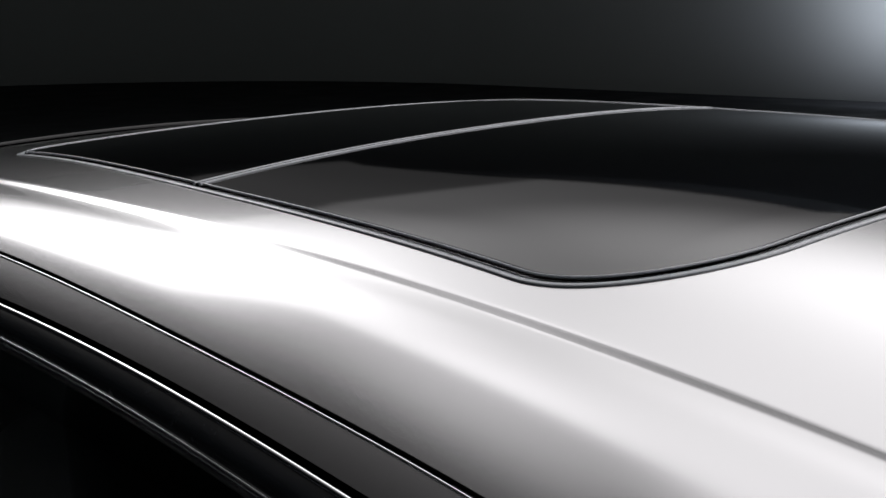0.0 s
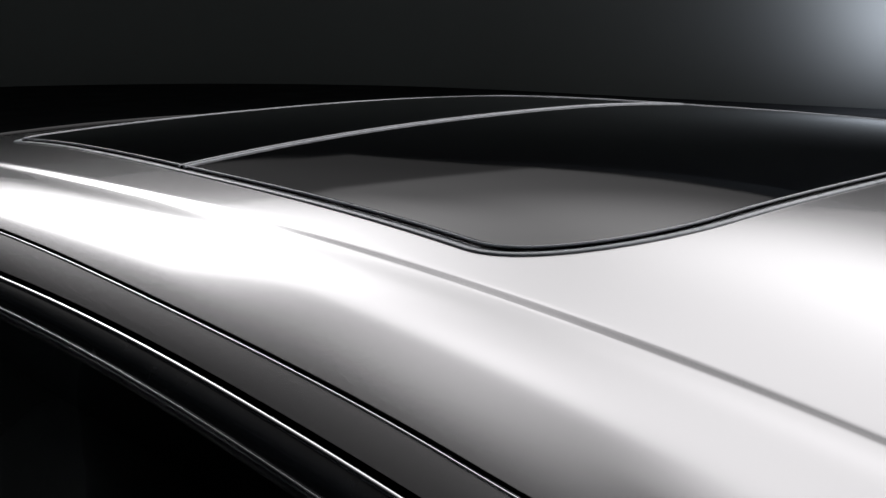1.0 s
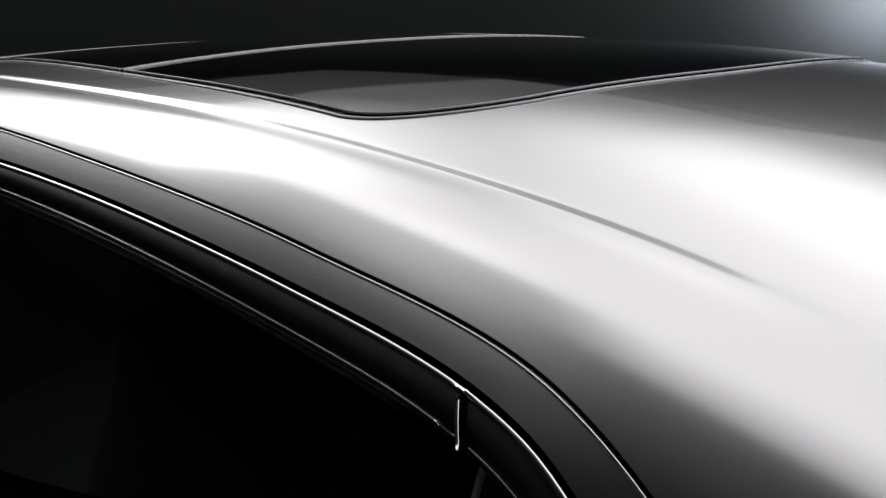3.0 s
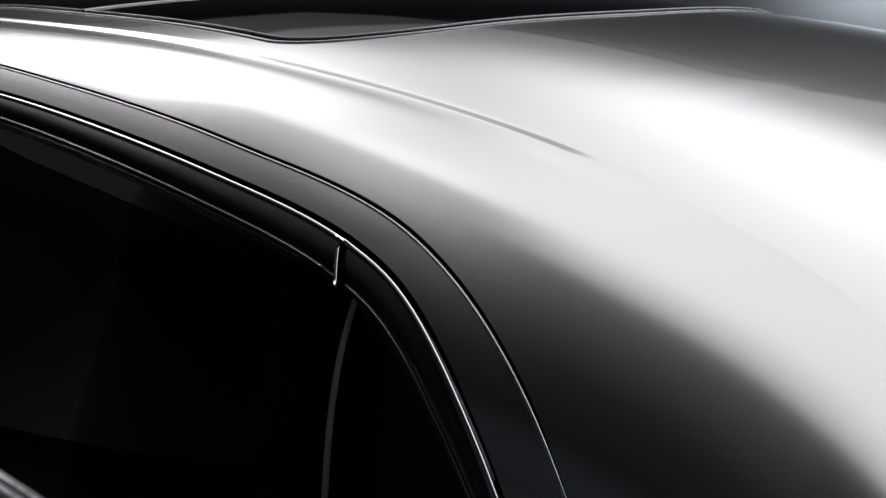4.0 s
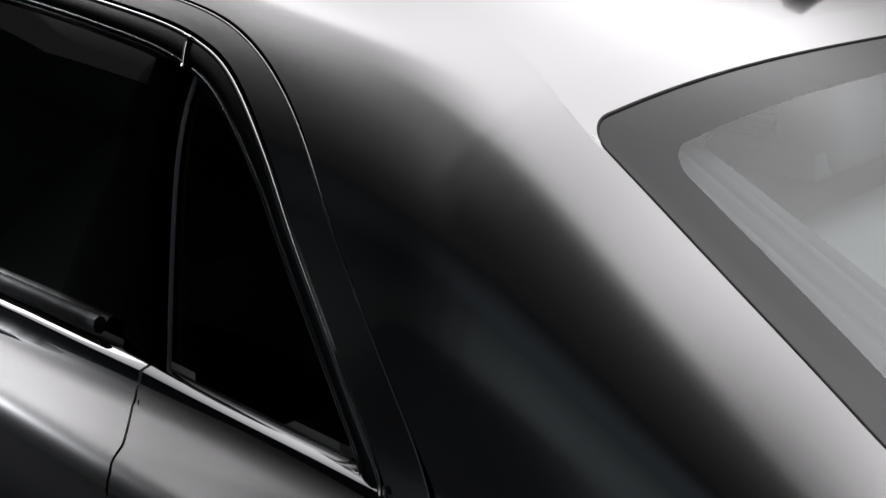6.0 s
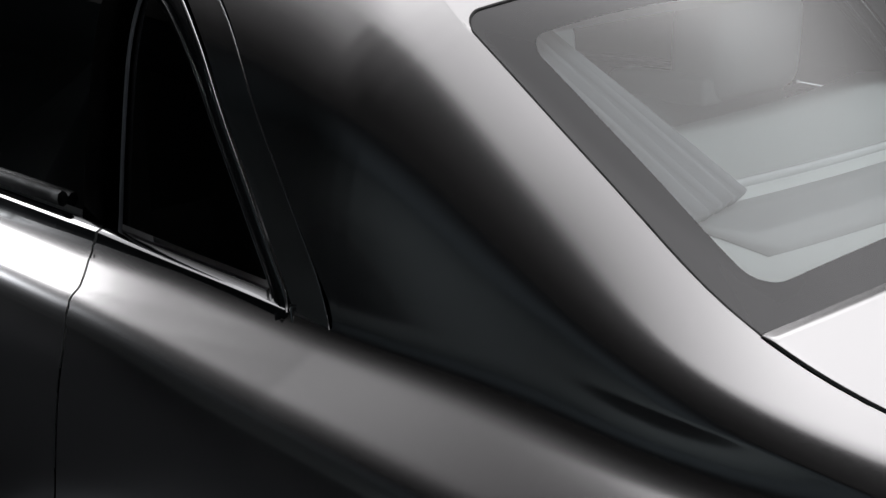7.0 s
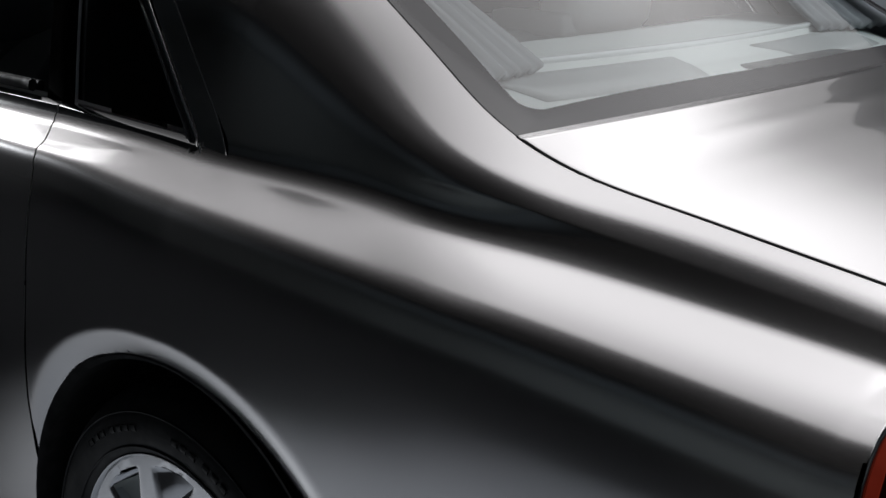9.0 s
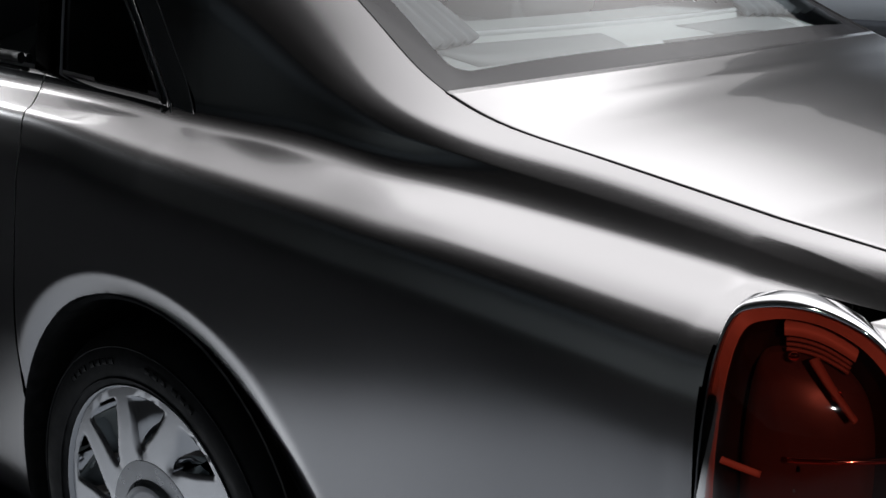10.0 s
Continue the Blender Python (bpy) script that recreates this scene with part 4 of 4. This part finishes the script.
def wheel(x, s):
    w = new("wheel")
    w.parent = car
    tagged(w, label="polished alloy wheel with a black tyre")
    yc = -.94

    def turned(profile, n=72):
        t = np.linspace(0, 2 * math.pi, n, endpoint=False)
        return np.array([[(x + r * math.cos(a), (yc + d) * s, .369 + r * math.sin(a)) for a in t] for r, d in profile])
    tyre = [(.246, .012), (.252, .002), (.266, -.004), (.286, -.007), (.306, -.004), (.322, .006), (.333, .020), (.341, .038), (.3455, .06), (.342, .062), (.342, .068), (.3455, .07), (.3455, .125), (.342, .127), (.342, .135), (.3455, .137), (.343, .22), (.33, .25), (.25, .25)]
    grid("tyre", turned(tyre), TYRE, w, "black tyre with raised sidewall marks", flip=s < 0, close=True)
    for r, d in ((.262, -.0030), (.314, .000)):
        tt = np.linspace(0, 2 * math.pi, 90, endpoint=False)
        tube("sidewall_ring", np.array([(x + r * math.cos(a), (yc + d - .0015) * s, .369 + r * math.sin(a)) for a in tt]), .0018, TYRE, w, closed=True)
    # raised lettering on the sidewall, as plain bars
    for a in (62, 66, 70, 76, 80, 84, 104, 108, 112, 116, 122, 126, 130):
        t4 = np.radians(np.linspace(a - 1.3, a + 1.3, 5))
        tube("sidewall_mark", np.array([(x + .291 * math.cos(b), (yc - .0072) * s, .369 + .291 * math.sin(b)) for b in t4]), .0018, TYRE, w, flat=3.0)
    rim = [(.2415, .05), (.2415, .012), (.247, .002), (.2495, .001), (.2495, .006), (.244, .03), (.236, .10), (.225, .2)]
    grid("rim", turned(rim), ALLOY, w, "polished alloy rim", flip=s < 0, close=True)
    # flat face with ten slanting openings
    def flat(r, a, d):
        return (x + r * math.cos(a), (yc + d) * s, .369 + r * math.sin(a))
    N = 10
    # radius, half width and lean of a spoke
    RIB = ((.105, .3142, .20), (.130, .3142, .20), (.135, .296, .20), (.145, .272, .185), (.16, .228, .13), (.18, .182, .065), (.20, .150, .03), (.216, .124, .008), (.225, .117, 0), (.2295, .135, 0), (.232, .3142, 0), (.2435, .3142, 0))
    for k in range(N):
        a0 = 2 * math.pi * k / N + .009
        dish = lambda r: .012 - .004 * (r - .105) / .14
        P = np.array([[flat(r, a0 + lean + h * q, dish(r) + (.003 * max(0, (abs(q) - .8) / .2) ** 2 if h < .3 else 0)) for q in np.linspace(-1, 1, 9)] for r, h, lean in RIB])
        # the flank that faces forwards slopes away like a blade into the opening
        blade = []
        for f in (0, .10, .45, 1.0):
            row = []
            for r, h, lean in RIB:
                swing = .19 * min(1, max(0, (.3142 - h) / .10))
                row.append(flat(r - .004 * f * (r > .22), a0 + lean - h - swing * f, dish(r) + .003 * (h < .3) + (.030 * f + .010 * f * (1 - f)) * min(1, swing / .03)))
            blade.append(row)
        back = [[tuple(p) for p in P[:, -1]], [(p[0], p[1] + .05 * s, p[2]) for p in P[:, -1]]]
        rib = mesh_object("spoke", P.reshape(-1, 3), quads(P.shape[0], P.shape[1], s > 0), ALLOY, w)
        for Q, fl in ((np.array(blade), s < 0), (np.array(back), s > 0)):
            mesh_object("spoke_flank", Q.reshape(-1, 3), quads(Q.shape[0], Q.shape[1], fl), CHROME, w, "polished flank of the spoke")
        # bright end of the opening under the rim
        end = [[flat(.2305, a0 + .117 + t * .394, dish(.23) + d) for t in np.linspace(0, 1, 8)] for d in (.0, .012, .04)]
        mesh_object("opening_end", np.array(end).reshape(-1, 3), quads(3, 8, s > 0), CHROME, w)
    cap = [(.121, .03), (.121, .0125), (.119, .0108), (.088, .0105), (.084, .006), (.079, .002), (.072, .001), (.068, .004), (.05, .0035), (.03, .003), (.001, .003)]
    hub = grid("hub_cap", turned(cap), CAP, w, "satin grey hub cap", flip=s < 0, close=True)
    hub.data.polygons.foreach_set("use_smooth", [False] * len(hub.data.polygons))
    grid("brake_disc", turned([(.20, .09), (.20, .08), (.10, .08), (.01, .08)]), UNDER, w, "dark brake disc", flip=s < 0, close=True)
    # wheel housing
    well = [(ARCH_R + .004, .005), (ARCH_R - .008, .010), (ARCH_R - .004, .05), (.42, .3), (.42, .42), (.01, .43)]
    t = np.linspace(0, 2 * math.pi, 72, endpoint=False)
    P = np.array([[(x + ARCH_X + r * math.cos(a), (-.945 + d) * s, max(.12, ARCH_Z + r * math.sin(a))) for a in t] for r, d in well])
    grid("wheel_housing", P, UNDER, car, "black wheel housing", flip=s > 0, close=True)
    tt = np.linspace(radians(-14), radians(194), 80)
    lip = np.array([(x + ARCH_X + ARCH_R * math.cos(a), 0, ARCH_Z + ARCH_R * math.sin(a)) for a in tt])
    yy = side_y(np.clip(lip[:, 0], -3.7, 1.1), lip[:, 2]) - .0185
    lip[:, 1] = -yy * s
    tube("arch_lip", lip, .0018, UNDER, car, "dark inner edge of the wheel arch")


for s in (1, -1):
    for x in (0.0, FRONT_AXLE):
        wheel(x, s)


def front_end():
    """Windscreen, bonnet, grille and lamps ahead of the cabin."""
    v = np.linspace(-1, 1, 31)
    P = []
    for x in np.linspace(-2.25, -3.05, 30):
        ey, ez = np.interp(x, XS, EY), np.interp(x, XS, EZ)
        P.append(np.stack([x - .12 * (1 - v ** 2) * (x + 2.25) / -.8, ey * v, ez + .03 * (1 - v ** 2)], 1))
    grid("windscreen", np.array(P), SUN_GLASS, car, "dark windscreen glass", thick=.005)
    P = []
    for x in np.linspace(-3.05, FRONT_X, 24):
        ey, ez = np.interp(x, XS, EY), np.interp(x, XS, EZ)
        P.append(np.stack([x - .12 * (1 - v ** 2) * (1 if x > -3.3 else 1), ey * v, ez + .04 * (1 - np.abs(v) ** 2.2)], 1))
    for p in np.linspace(0, 90, 16)[1:]:
        S = np.array([[np.interp(FRONT_X - .2 * p / 90, XS, EY), np.interp(FRONT_X - .2 * p / 90, XS, EZ)]])
        q = corner(S, radians(p), -1)[0]
        P.append(np.stack([q[0] - .12 * (1 - v ** 2), -q[1] * v * -1, q[2] + .04 * (1 - np.abs(v) ** 2.2)], 1))
    grid("bonnet", np.array(P), PAINT, car, "silver bonnet", flip=True, thick=.01)
    for s in (1, -1):
        pil = []
        for x in np.linspace(-3.08, -2.25, 40):
            S = at_x(UPPER, x)
            zk = np.interp(x, SURROUND[:, 0], SURROUND[:, 1])
            S = S[S[:, 1] >= zk] if x > -3.0 else S
            q = even(S if len(S) > 2 else at_x(UPPER, x)[:3], 14)
            pil.append(np.stack([0 * q[:, 0] + x, -q[:, 0], q[:, 1]], 1))
        grid("windscreen_pillar", mirrored(np.array(pil), s), PAINT, car, "silver windscreen pillar", flip=s < 0)
        top = []
        for x in np.linspace(FRONT_X, -3.0, 30):
            q = even(at_x(UPPER, x), 14)
            top.append(np.stack([0 * q[:, 0] + x, -q[:, 0], q[:, 1]], 1))
        grid("wing_top", mirrored(np.array(top), s), PAINT, car, flip=s < 0)
        cn = []
        for p in np.linspace(90, 0, 30):
            i = FRONT_X - .2 * p / 90
            q = np.vstack([even(at_x(UPPER, i), 14), even(at_x(LOWER, i), 40)])
            cn.append(corner(q, radians(p), -1))
        grid("front_corner", mirrored(np.array(cn), s), PAINT, car, "silver front corner", flip=s < 0)
        part("head_lamp", block((.06, .24, .12), (-3.9, -.66 * s, .74), .03), SUN_GLASS, car, "clear headlamp", smooth=True)
    part("front_panel", block((.06, 1.12, .62), (-3.88, 0, .52), .03), PAINT, car, "silver front panel", smooth=True)
    part("grille", block((.06, .62, .46), (-3.92, 0, .66), .02), CHROME, car, "polished upright grille", smooth=True)


front_end()


def cabin():
    """Seats, shelf and pillar trim seen through the glass."""
    part("cabin_floor", block((3.2, 1.5, .04), (-1.2, 0, .32), 0), DARK_CLOTH, car)
    part("underbody", block((4.6, 1.5, .08), (-1.4, 0, .22), .02), UNDER, car, "black underbody")
    # parcel shelf, with a raised ridge across it
    y = np.linspace(-.64, .64, 33)

    def shelf(x, up):
        """A line across the shelf, bowed rearwards in the middle."""
        return np.stack([x + .038 * (1 - (y / .5) ** 2), y, 0 * y + up], 1)
    P = [shelf(x, z) for x, z in ((-.10, 1.05), (-.085, 1.14), (.02, 1.155), (.14, 1.155), (.215, 1.150), (.228, 1.153), (.234, 1.150), (.238, 1.141), (.30, 1.132), (.42, 1.10))]
    grid("parcel_shelf", np.array(P), SHELF, car, "pale cloth parcel shelf", thick=.012)
    tube("shelf_ridge", shelf(.228, 1.1545), .006, RIDGE, car, "glossy white ridge across the shelf")
    part("seat_top", block((.20, .07, .05), (-.26, .205, 1.145), .015, 3), LEATHER, car, "pale padded top of the rear seat", smooth=True)
    part("brake_light", block((.075, .36, .032), (.385, .13, 1.112), .015, 4), CABIN_GREY, car, "dark high brake light on the shelf", smooth=True)
    for s in (1, -1):
        Q = np.array([[(x + .038 * (1 - (b / .5) ** 2), b * s, np.interp(x, [.238, .30, .42], [1.141, 1.132, 1.10]) + .002) for b in np.linspace(-.57 + .3 * (x - .25), -.13 - .4 * (x - .25), 12)] for x in np.linspace(.246, .352, 6)])
        grid("speaker_grille", Q, SPEAKER, car, "grey cloth speaker grille", flip=s < 0, thick=.004)
        part("rear_seat_back", block((.16, .58, .62), (-.30, -.32 * s, .82), .06, 5), LEATHER, car, "pale leather rear seat back", smooth=True)
        part("headrest", block((.12, .30, .19), (-.20, -.34 * s, 1.215), .055, 5), LEATHER, car, "pale leather headrest", smooth=True)
        part("rear_seat_cushion", block((.6, .6, .18), (-.72, -.33 * s, .52), .06, 5), LEATHER, car, "pale leather seat cushion", smooth=True)
        part("front_seat_back", block((.18, .52, .66), (-1.45, -.38 * s, .80), .07, 5), LEATHER, car, "pale leather front seat back", smooth=True)
        part("front_headrest", block((.12, .28, .17), (-1.42, -.38 * s, 1.24), .05, 5), LEATHER, car, smooth=True)
        part("front_seat_cushion", block((.55, .52, .18), (-1.75, -.38 * s, .52), .06, 5), LEATHER, car, smooth=True)
        # pillar lining
        rows = []
        for t in np.linspace(0, 1, 16):
            a = np.array([.06, -.66, 1.30]) * (1 - t) + np.array([.300, -.69, 1.150]) * t
            b = np.array([-.02, -.50, 1.345]) * (1 - t) + np.array([.262, -.445, 1.152]) * t
            q = np.linspace(0, 1, 33)[:, None]
            row = a + (b - a) * q
            row += np.array([.6, 0, .8]) * (.006 * np.sin(q * 44 + 1.5 * t))
            rows.append(row)
        grid("pillar_lining", mirrored(np.array(rows), s), FABRIC, car, "ribbed grey cloth pillar lining", flip=s < 0, thick=.01)
    P = np.array([[(x, yy, np.interp(x, XS, EZ) - .06 + .02 * (1 - (yy / .6) ** 2)) for yy in np.linspace(-.56, .56, 9)] for x in np.linspace(-2.2, .0, 30)])
    grid("headlining", P, LEATHER, car, "pale cloth headlining", flip=False)


cabin()

# ---- studio lights ----
def light_bank():
    """The wide cloth-fronted light bank that hangs over the far side of the car, its hot and dim zones painted into the
    cloth's glow.
    """
    x1, z = 5.0, 4.5
    m = bpy.data.materials.new("glowing_cloth")
    m.use_nodes = True
    nt = m.node_tree
    nt.nodes.clear()
    out = nt.nodes.new("ShaderNodeOutputMaterial")
    em = node(nt, "ShaderNodeEmission", Color=(1.0, 0.985, 1.0, 1))
    tc = nt.nodes.new("ShaderNodeTexCoord")
    total = None
    # hot spots painted into the glow: middle, reach and strength
    for cx, cy, rx, ry, power in HOT_SPOTS:
        mp = nt.nodes.new("ShaderNodeMapping")
        mp.vector_type = "POINT"
        mp.inputs["Scale"].default_value = (1 / rx, 1 / ry, 0)
        mp.inputs["Location"].default_value = (-cx / rx, -cy / ry, 0)
        gr = nt.nodes.new("ShaderNodeTexGradient")
        gr.gradient_type = "SPHERICAL"
        ml = nt.nodes.new("ShaderNodeMapRange")
        ml.interpolation_type = "SMOOTHSTEP"
        ml.inputs["To Max"].default_value = power
        nt.links.new(tc.outputs["Object"], mp.inputs["Vector"])
        nt.links.new(mp.outputs[0], gr.inputs[0])
        nt.links.new(gr.outputs["Fac"], ml.inputs["Value"])
        add = nt.nodes.new("ShaderNodeMath")
        add.operation = "ADD"
        add.inputs[1].default_value = CLOTH_BASE
        nt.links.new(ml.outputs[0], add.inputs[0])
        if total is not None:
            nt.links.new(total.outputs[0], add.inputs[1])
        total = add
    # the painted glow fades towards the near edge
    sep = nt.nodes.new("ShaderNodeSeparateXYZ")
    nt.links.new(tc.outputs["Object"], sep.inputs[0])
    def maths(kind, one, two):
        n = nt.nodes.new("ShaderNodeMath")
        n.operation = kind
        for k, v in enumerate((one, two)):
            if isinstance(v, (int, float)):
                n.inputs[k].default_value = v
            else:
                nt.links.new(v, n.inputs[k])
        return n.outputs[0]

    def ramp(v, x0, x1, y0, y1, kind):
        n = nt.nodes.new("ShaderNodeMapRange")
        n.interpolation_type = kind
        for k, w in (("From Min", x0), ("From Max", x1), ("To Min", y0), ("To Max", y1)):
            n.inputs[k].default_value = w
        nt.links.new(v, n.inputs["Value"])
        return n.outputs[0]
    across = sep.outputs["Y"]
    far = maths("MAXIMUM", ramp(sep.outputs["Y"], 3.5, 8.0, 1.0, .48, "SMOOTHSTEP"), ramp(sep.outputs["X"], -5.6, -3.8, 0.0, 1.0, "SMOOTHSTEP"))
    nose = ramp(sep.outputs["X"], -8.3, -7.9, .34, 1.0, "SMOOTHSTEP")
    far = maths("MULTIPLY", far, nose)
    # over the front half the bright zone is narrower, a weaker zone painted beside it
    front = ramp(sep.outputs["X"], -2.3, -1.4, 1.0, 0.0, "SMOOTHSTEP")
    weak = ramp(sep.outputs["X"], -6.0, -4.2, .24, .34, "SMOOTHSTEP")
    hem = maths("SUBTRACT", across, ramp(sep.outputs["X"], -5.4, -4.2, -.30, .58, "SMOOTHSTEP"))
    beside = maths("MULTIPLY", ramp(across, -3.4, .3, .08, 1.0, "SMOOTHSTEP"), weak)
    narrow = maths("MAXIMUM", beside, ramp(hem, -.08, .30, 0.0, 1.0, "SMOOTHSTEP"))
    whole = maths("ADD", ramp(across, -.30, 1.0, 0.0, .62, "SMOOTHSTEP"), ramp(across, -.13, .02, 0.0, .38, "SMOOTHSTEP"))
    veil = maths("MULTIPLY", ramp(across, -3.4, .1, .0, .16, "SMOOTHSTEP"), ramp(sep.outputs["X"], -2.6, .8, 1.0, .1, "SMOOTHSTEP"))
    whole = maths("MAXIMUM", whole, veil)
    dim = maths("ADD", maths("MULTIPLY", narrow, front), maths("MULTIPLY", whole, maths("SUBTRACT", 1.0, front)))
    # a least glow keeps the cloth from mirroring darker than the ceiling
    mul = nt.nodes.new("ShaderNodeMath")
    mul.operation = "MULTIPLY"
    nt.links.new(total.outputs[0], mul.inputs[0])
    nt.links.new(maths("MAXIMUM", maths("MULTIPLY", dim, far), .022), mul.inputs[1])
    nt.links.new(mul.outputs[0], em.inputs["Strength"])
    nt.links.new(em.outputs[0], out.inputs["Surface"])
    ob = thing("light_bank", "wide white cloth light bank hung over the car", "studio light")
    # a slanted sheet, deeper towards the front of the car
    ring = [Vector(c) for c in ((-10.4, -4.0, z), (-1.4, -4.0, z), (x1, -3.0, z), (x1, 9.6, z), (-3.3, 10.2, z), (-4.6, 7.7, z), (-9.0, 7.9, z), (-12.2, 8.6, z))]
    bm = bmesh.new()
    bm.faces.new([bm.verts.new(c) for c in ring[::-1]])
    part("cloth", bm, m, ob, "glowing white cloth front")
    for p, q in zip(ring, ring[1:] + ring[:1]):
        bar = part("frame_bar", block(((q - p).length + .06, .06, .12), (0, 0, 0), .008), TRIM_BLACK, ob)
        bar.matrix_local = Matrix.Translation((p + q) / 2 + Vector((0, 0, .05))) @ Matrix.Rotation(math.atan2(q.y - p.y, q.x - p.x), 4, "Z")
    bm = bmesh.new()
    bm.faces.new([bm.verts.new(c + Vector((0, 0, .12))) for c in ring])
    bm.faces.new([bm.verts.new(c + Vector((0, 0, .14))) for c in ring])
    part("backing", bm, WALL, ob, "dark backing of the light bank")
    for x in (-7.8, -3.2, 2.0):
        for y in (-1.0, 4.6):
            part("hanger_rod", block((.03, .03, 7.0 - z - .10), (x, y, (7.0 + z + .12) / 2), 0), TRIM_BLACK, ob)
    return ob


CLOTH_BASE = 0.36
HOT_SPOTS = [(3.2, 2.9, 3.6, 4.4, 2.7), (-1.8, 4.7, 5.2, 3.6, 1.55), (-7.2, 1.1, 4.2, 3.8, 3.6), (0.4, 0.8, 4.8, 3.6, 1.1), (-3.4, 1.0, 3.4, 2.8, 0.8), (-3.1, 0.2, 1.4, 1.4, 1.0)]
light_bank()


def spot(name, eye, target, watts, colour, degrees, blend, size):
    d = bpy.data.lights.new(name, "SPOT")
    d.energy, d.color, d.spot_size, d.spot_blend, d.shadow_soft_size = watts, colour, radians(degrees), blend, size
    ob = new(name, d)
    ob.matrix_world = look(eye, target)


area_lamp("backdrop_strip", (-5.3, 14.5, 1.2), (-5.3, 16.1, 1.5), 6.4, 0.3, 150, (0.84, 0.88, 1.0))
# unseen fill added to lift the dark far end of the wall
area_lamp("wall_fill", (-13.0, 3.0, 0.6), (-19.0, 8.0, 1.6), 10.0, 0.3, 30, (0.93, 1.0, 0.96))
# unseen fill on the south wall, added for the tone the flank mirrors
area_lamp("south_fill", (0.0, -9.0, 1.0), (0.0, -16.0, 3.6), 14.0, 0.6, 95, (0.86, 0.95, 1.0))
# unseen spot added for the floor pool mirrored in the lower flank
spot("floor_spot", (-8.0, -0.99, 3.0), (0.85, -1.46, 0.0), 46000, (0.93, 0.96, 1.0), 12.0, 1.0, 0.08)
# narrow fill added to brighten the red parts inside the tail lamp
spot("tail_lamp_fill", (4.6, -4.4, 3.0), (1.06, -0.85, 0.86), 230, (1.0, 0.97, 0.95), 6, 0.8, 0.05)
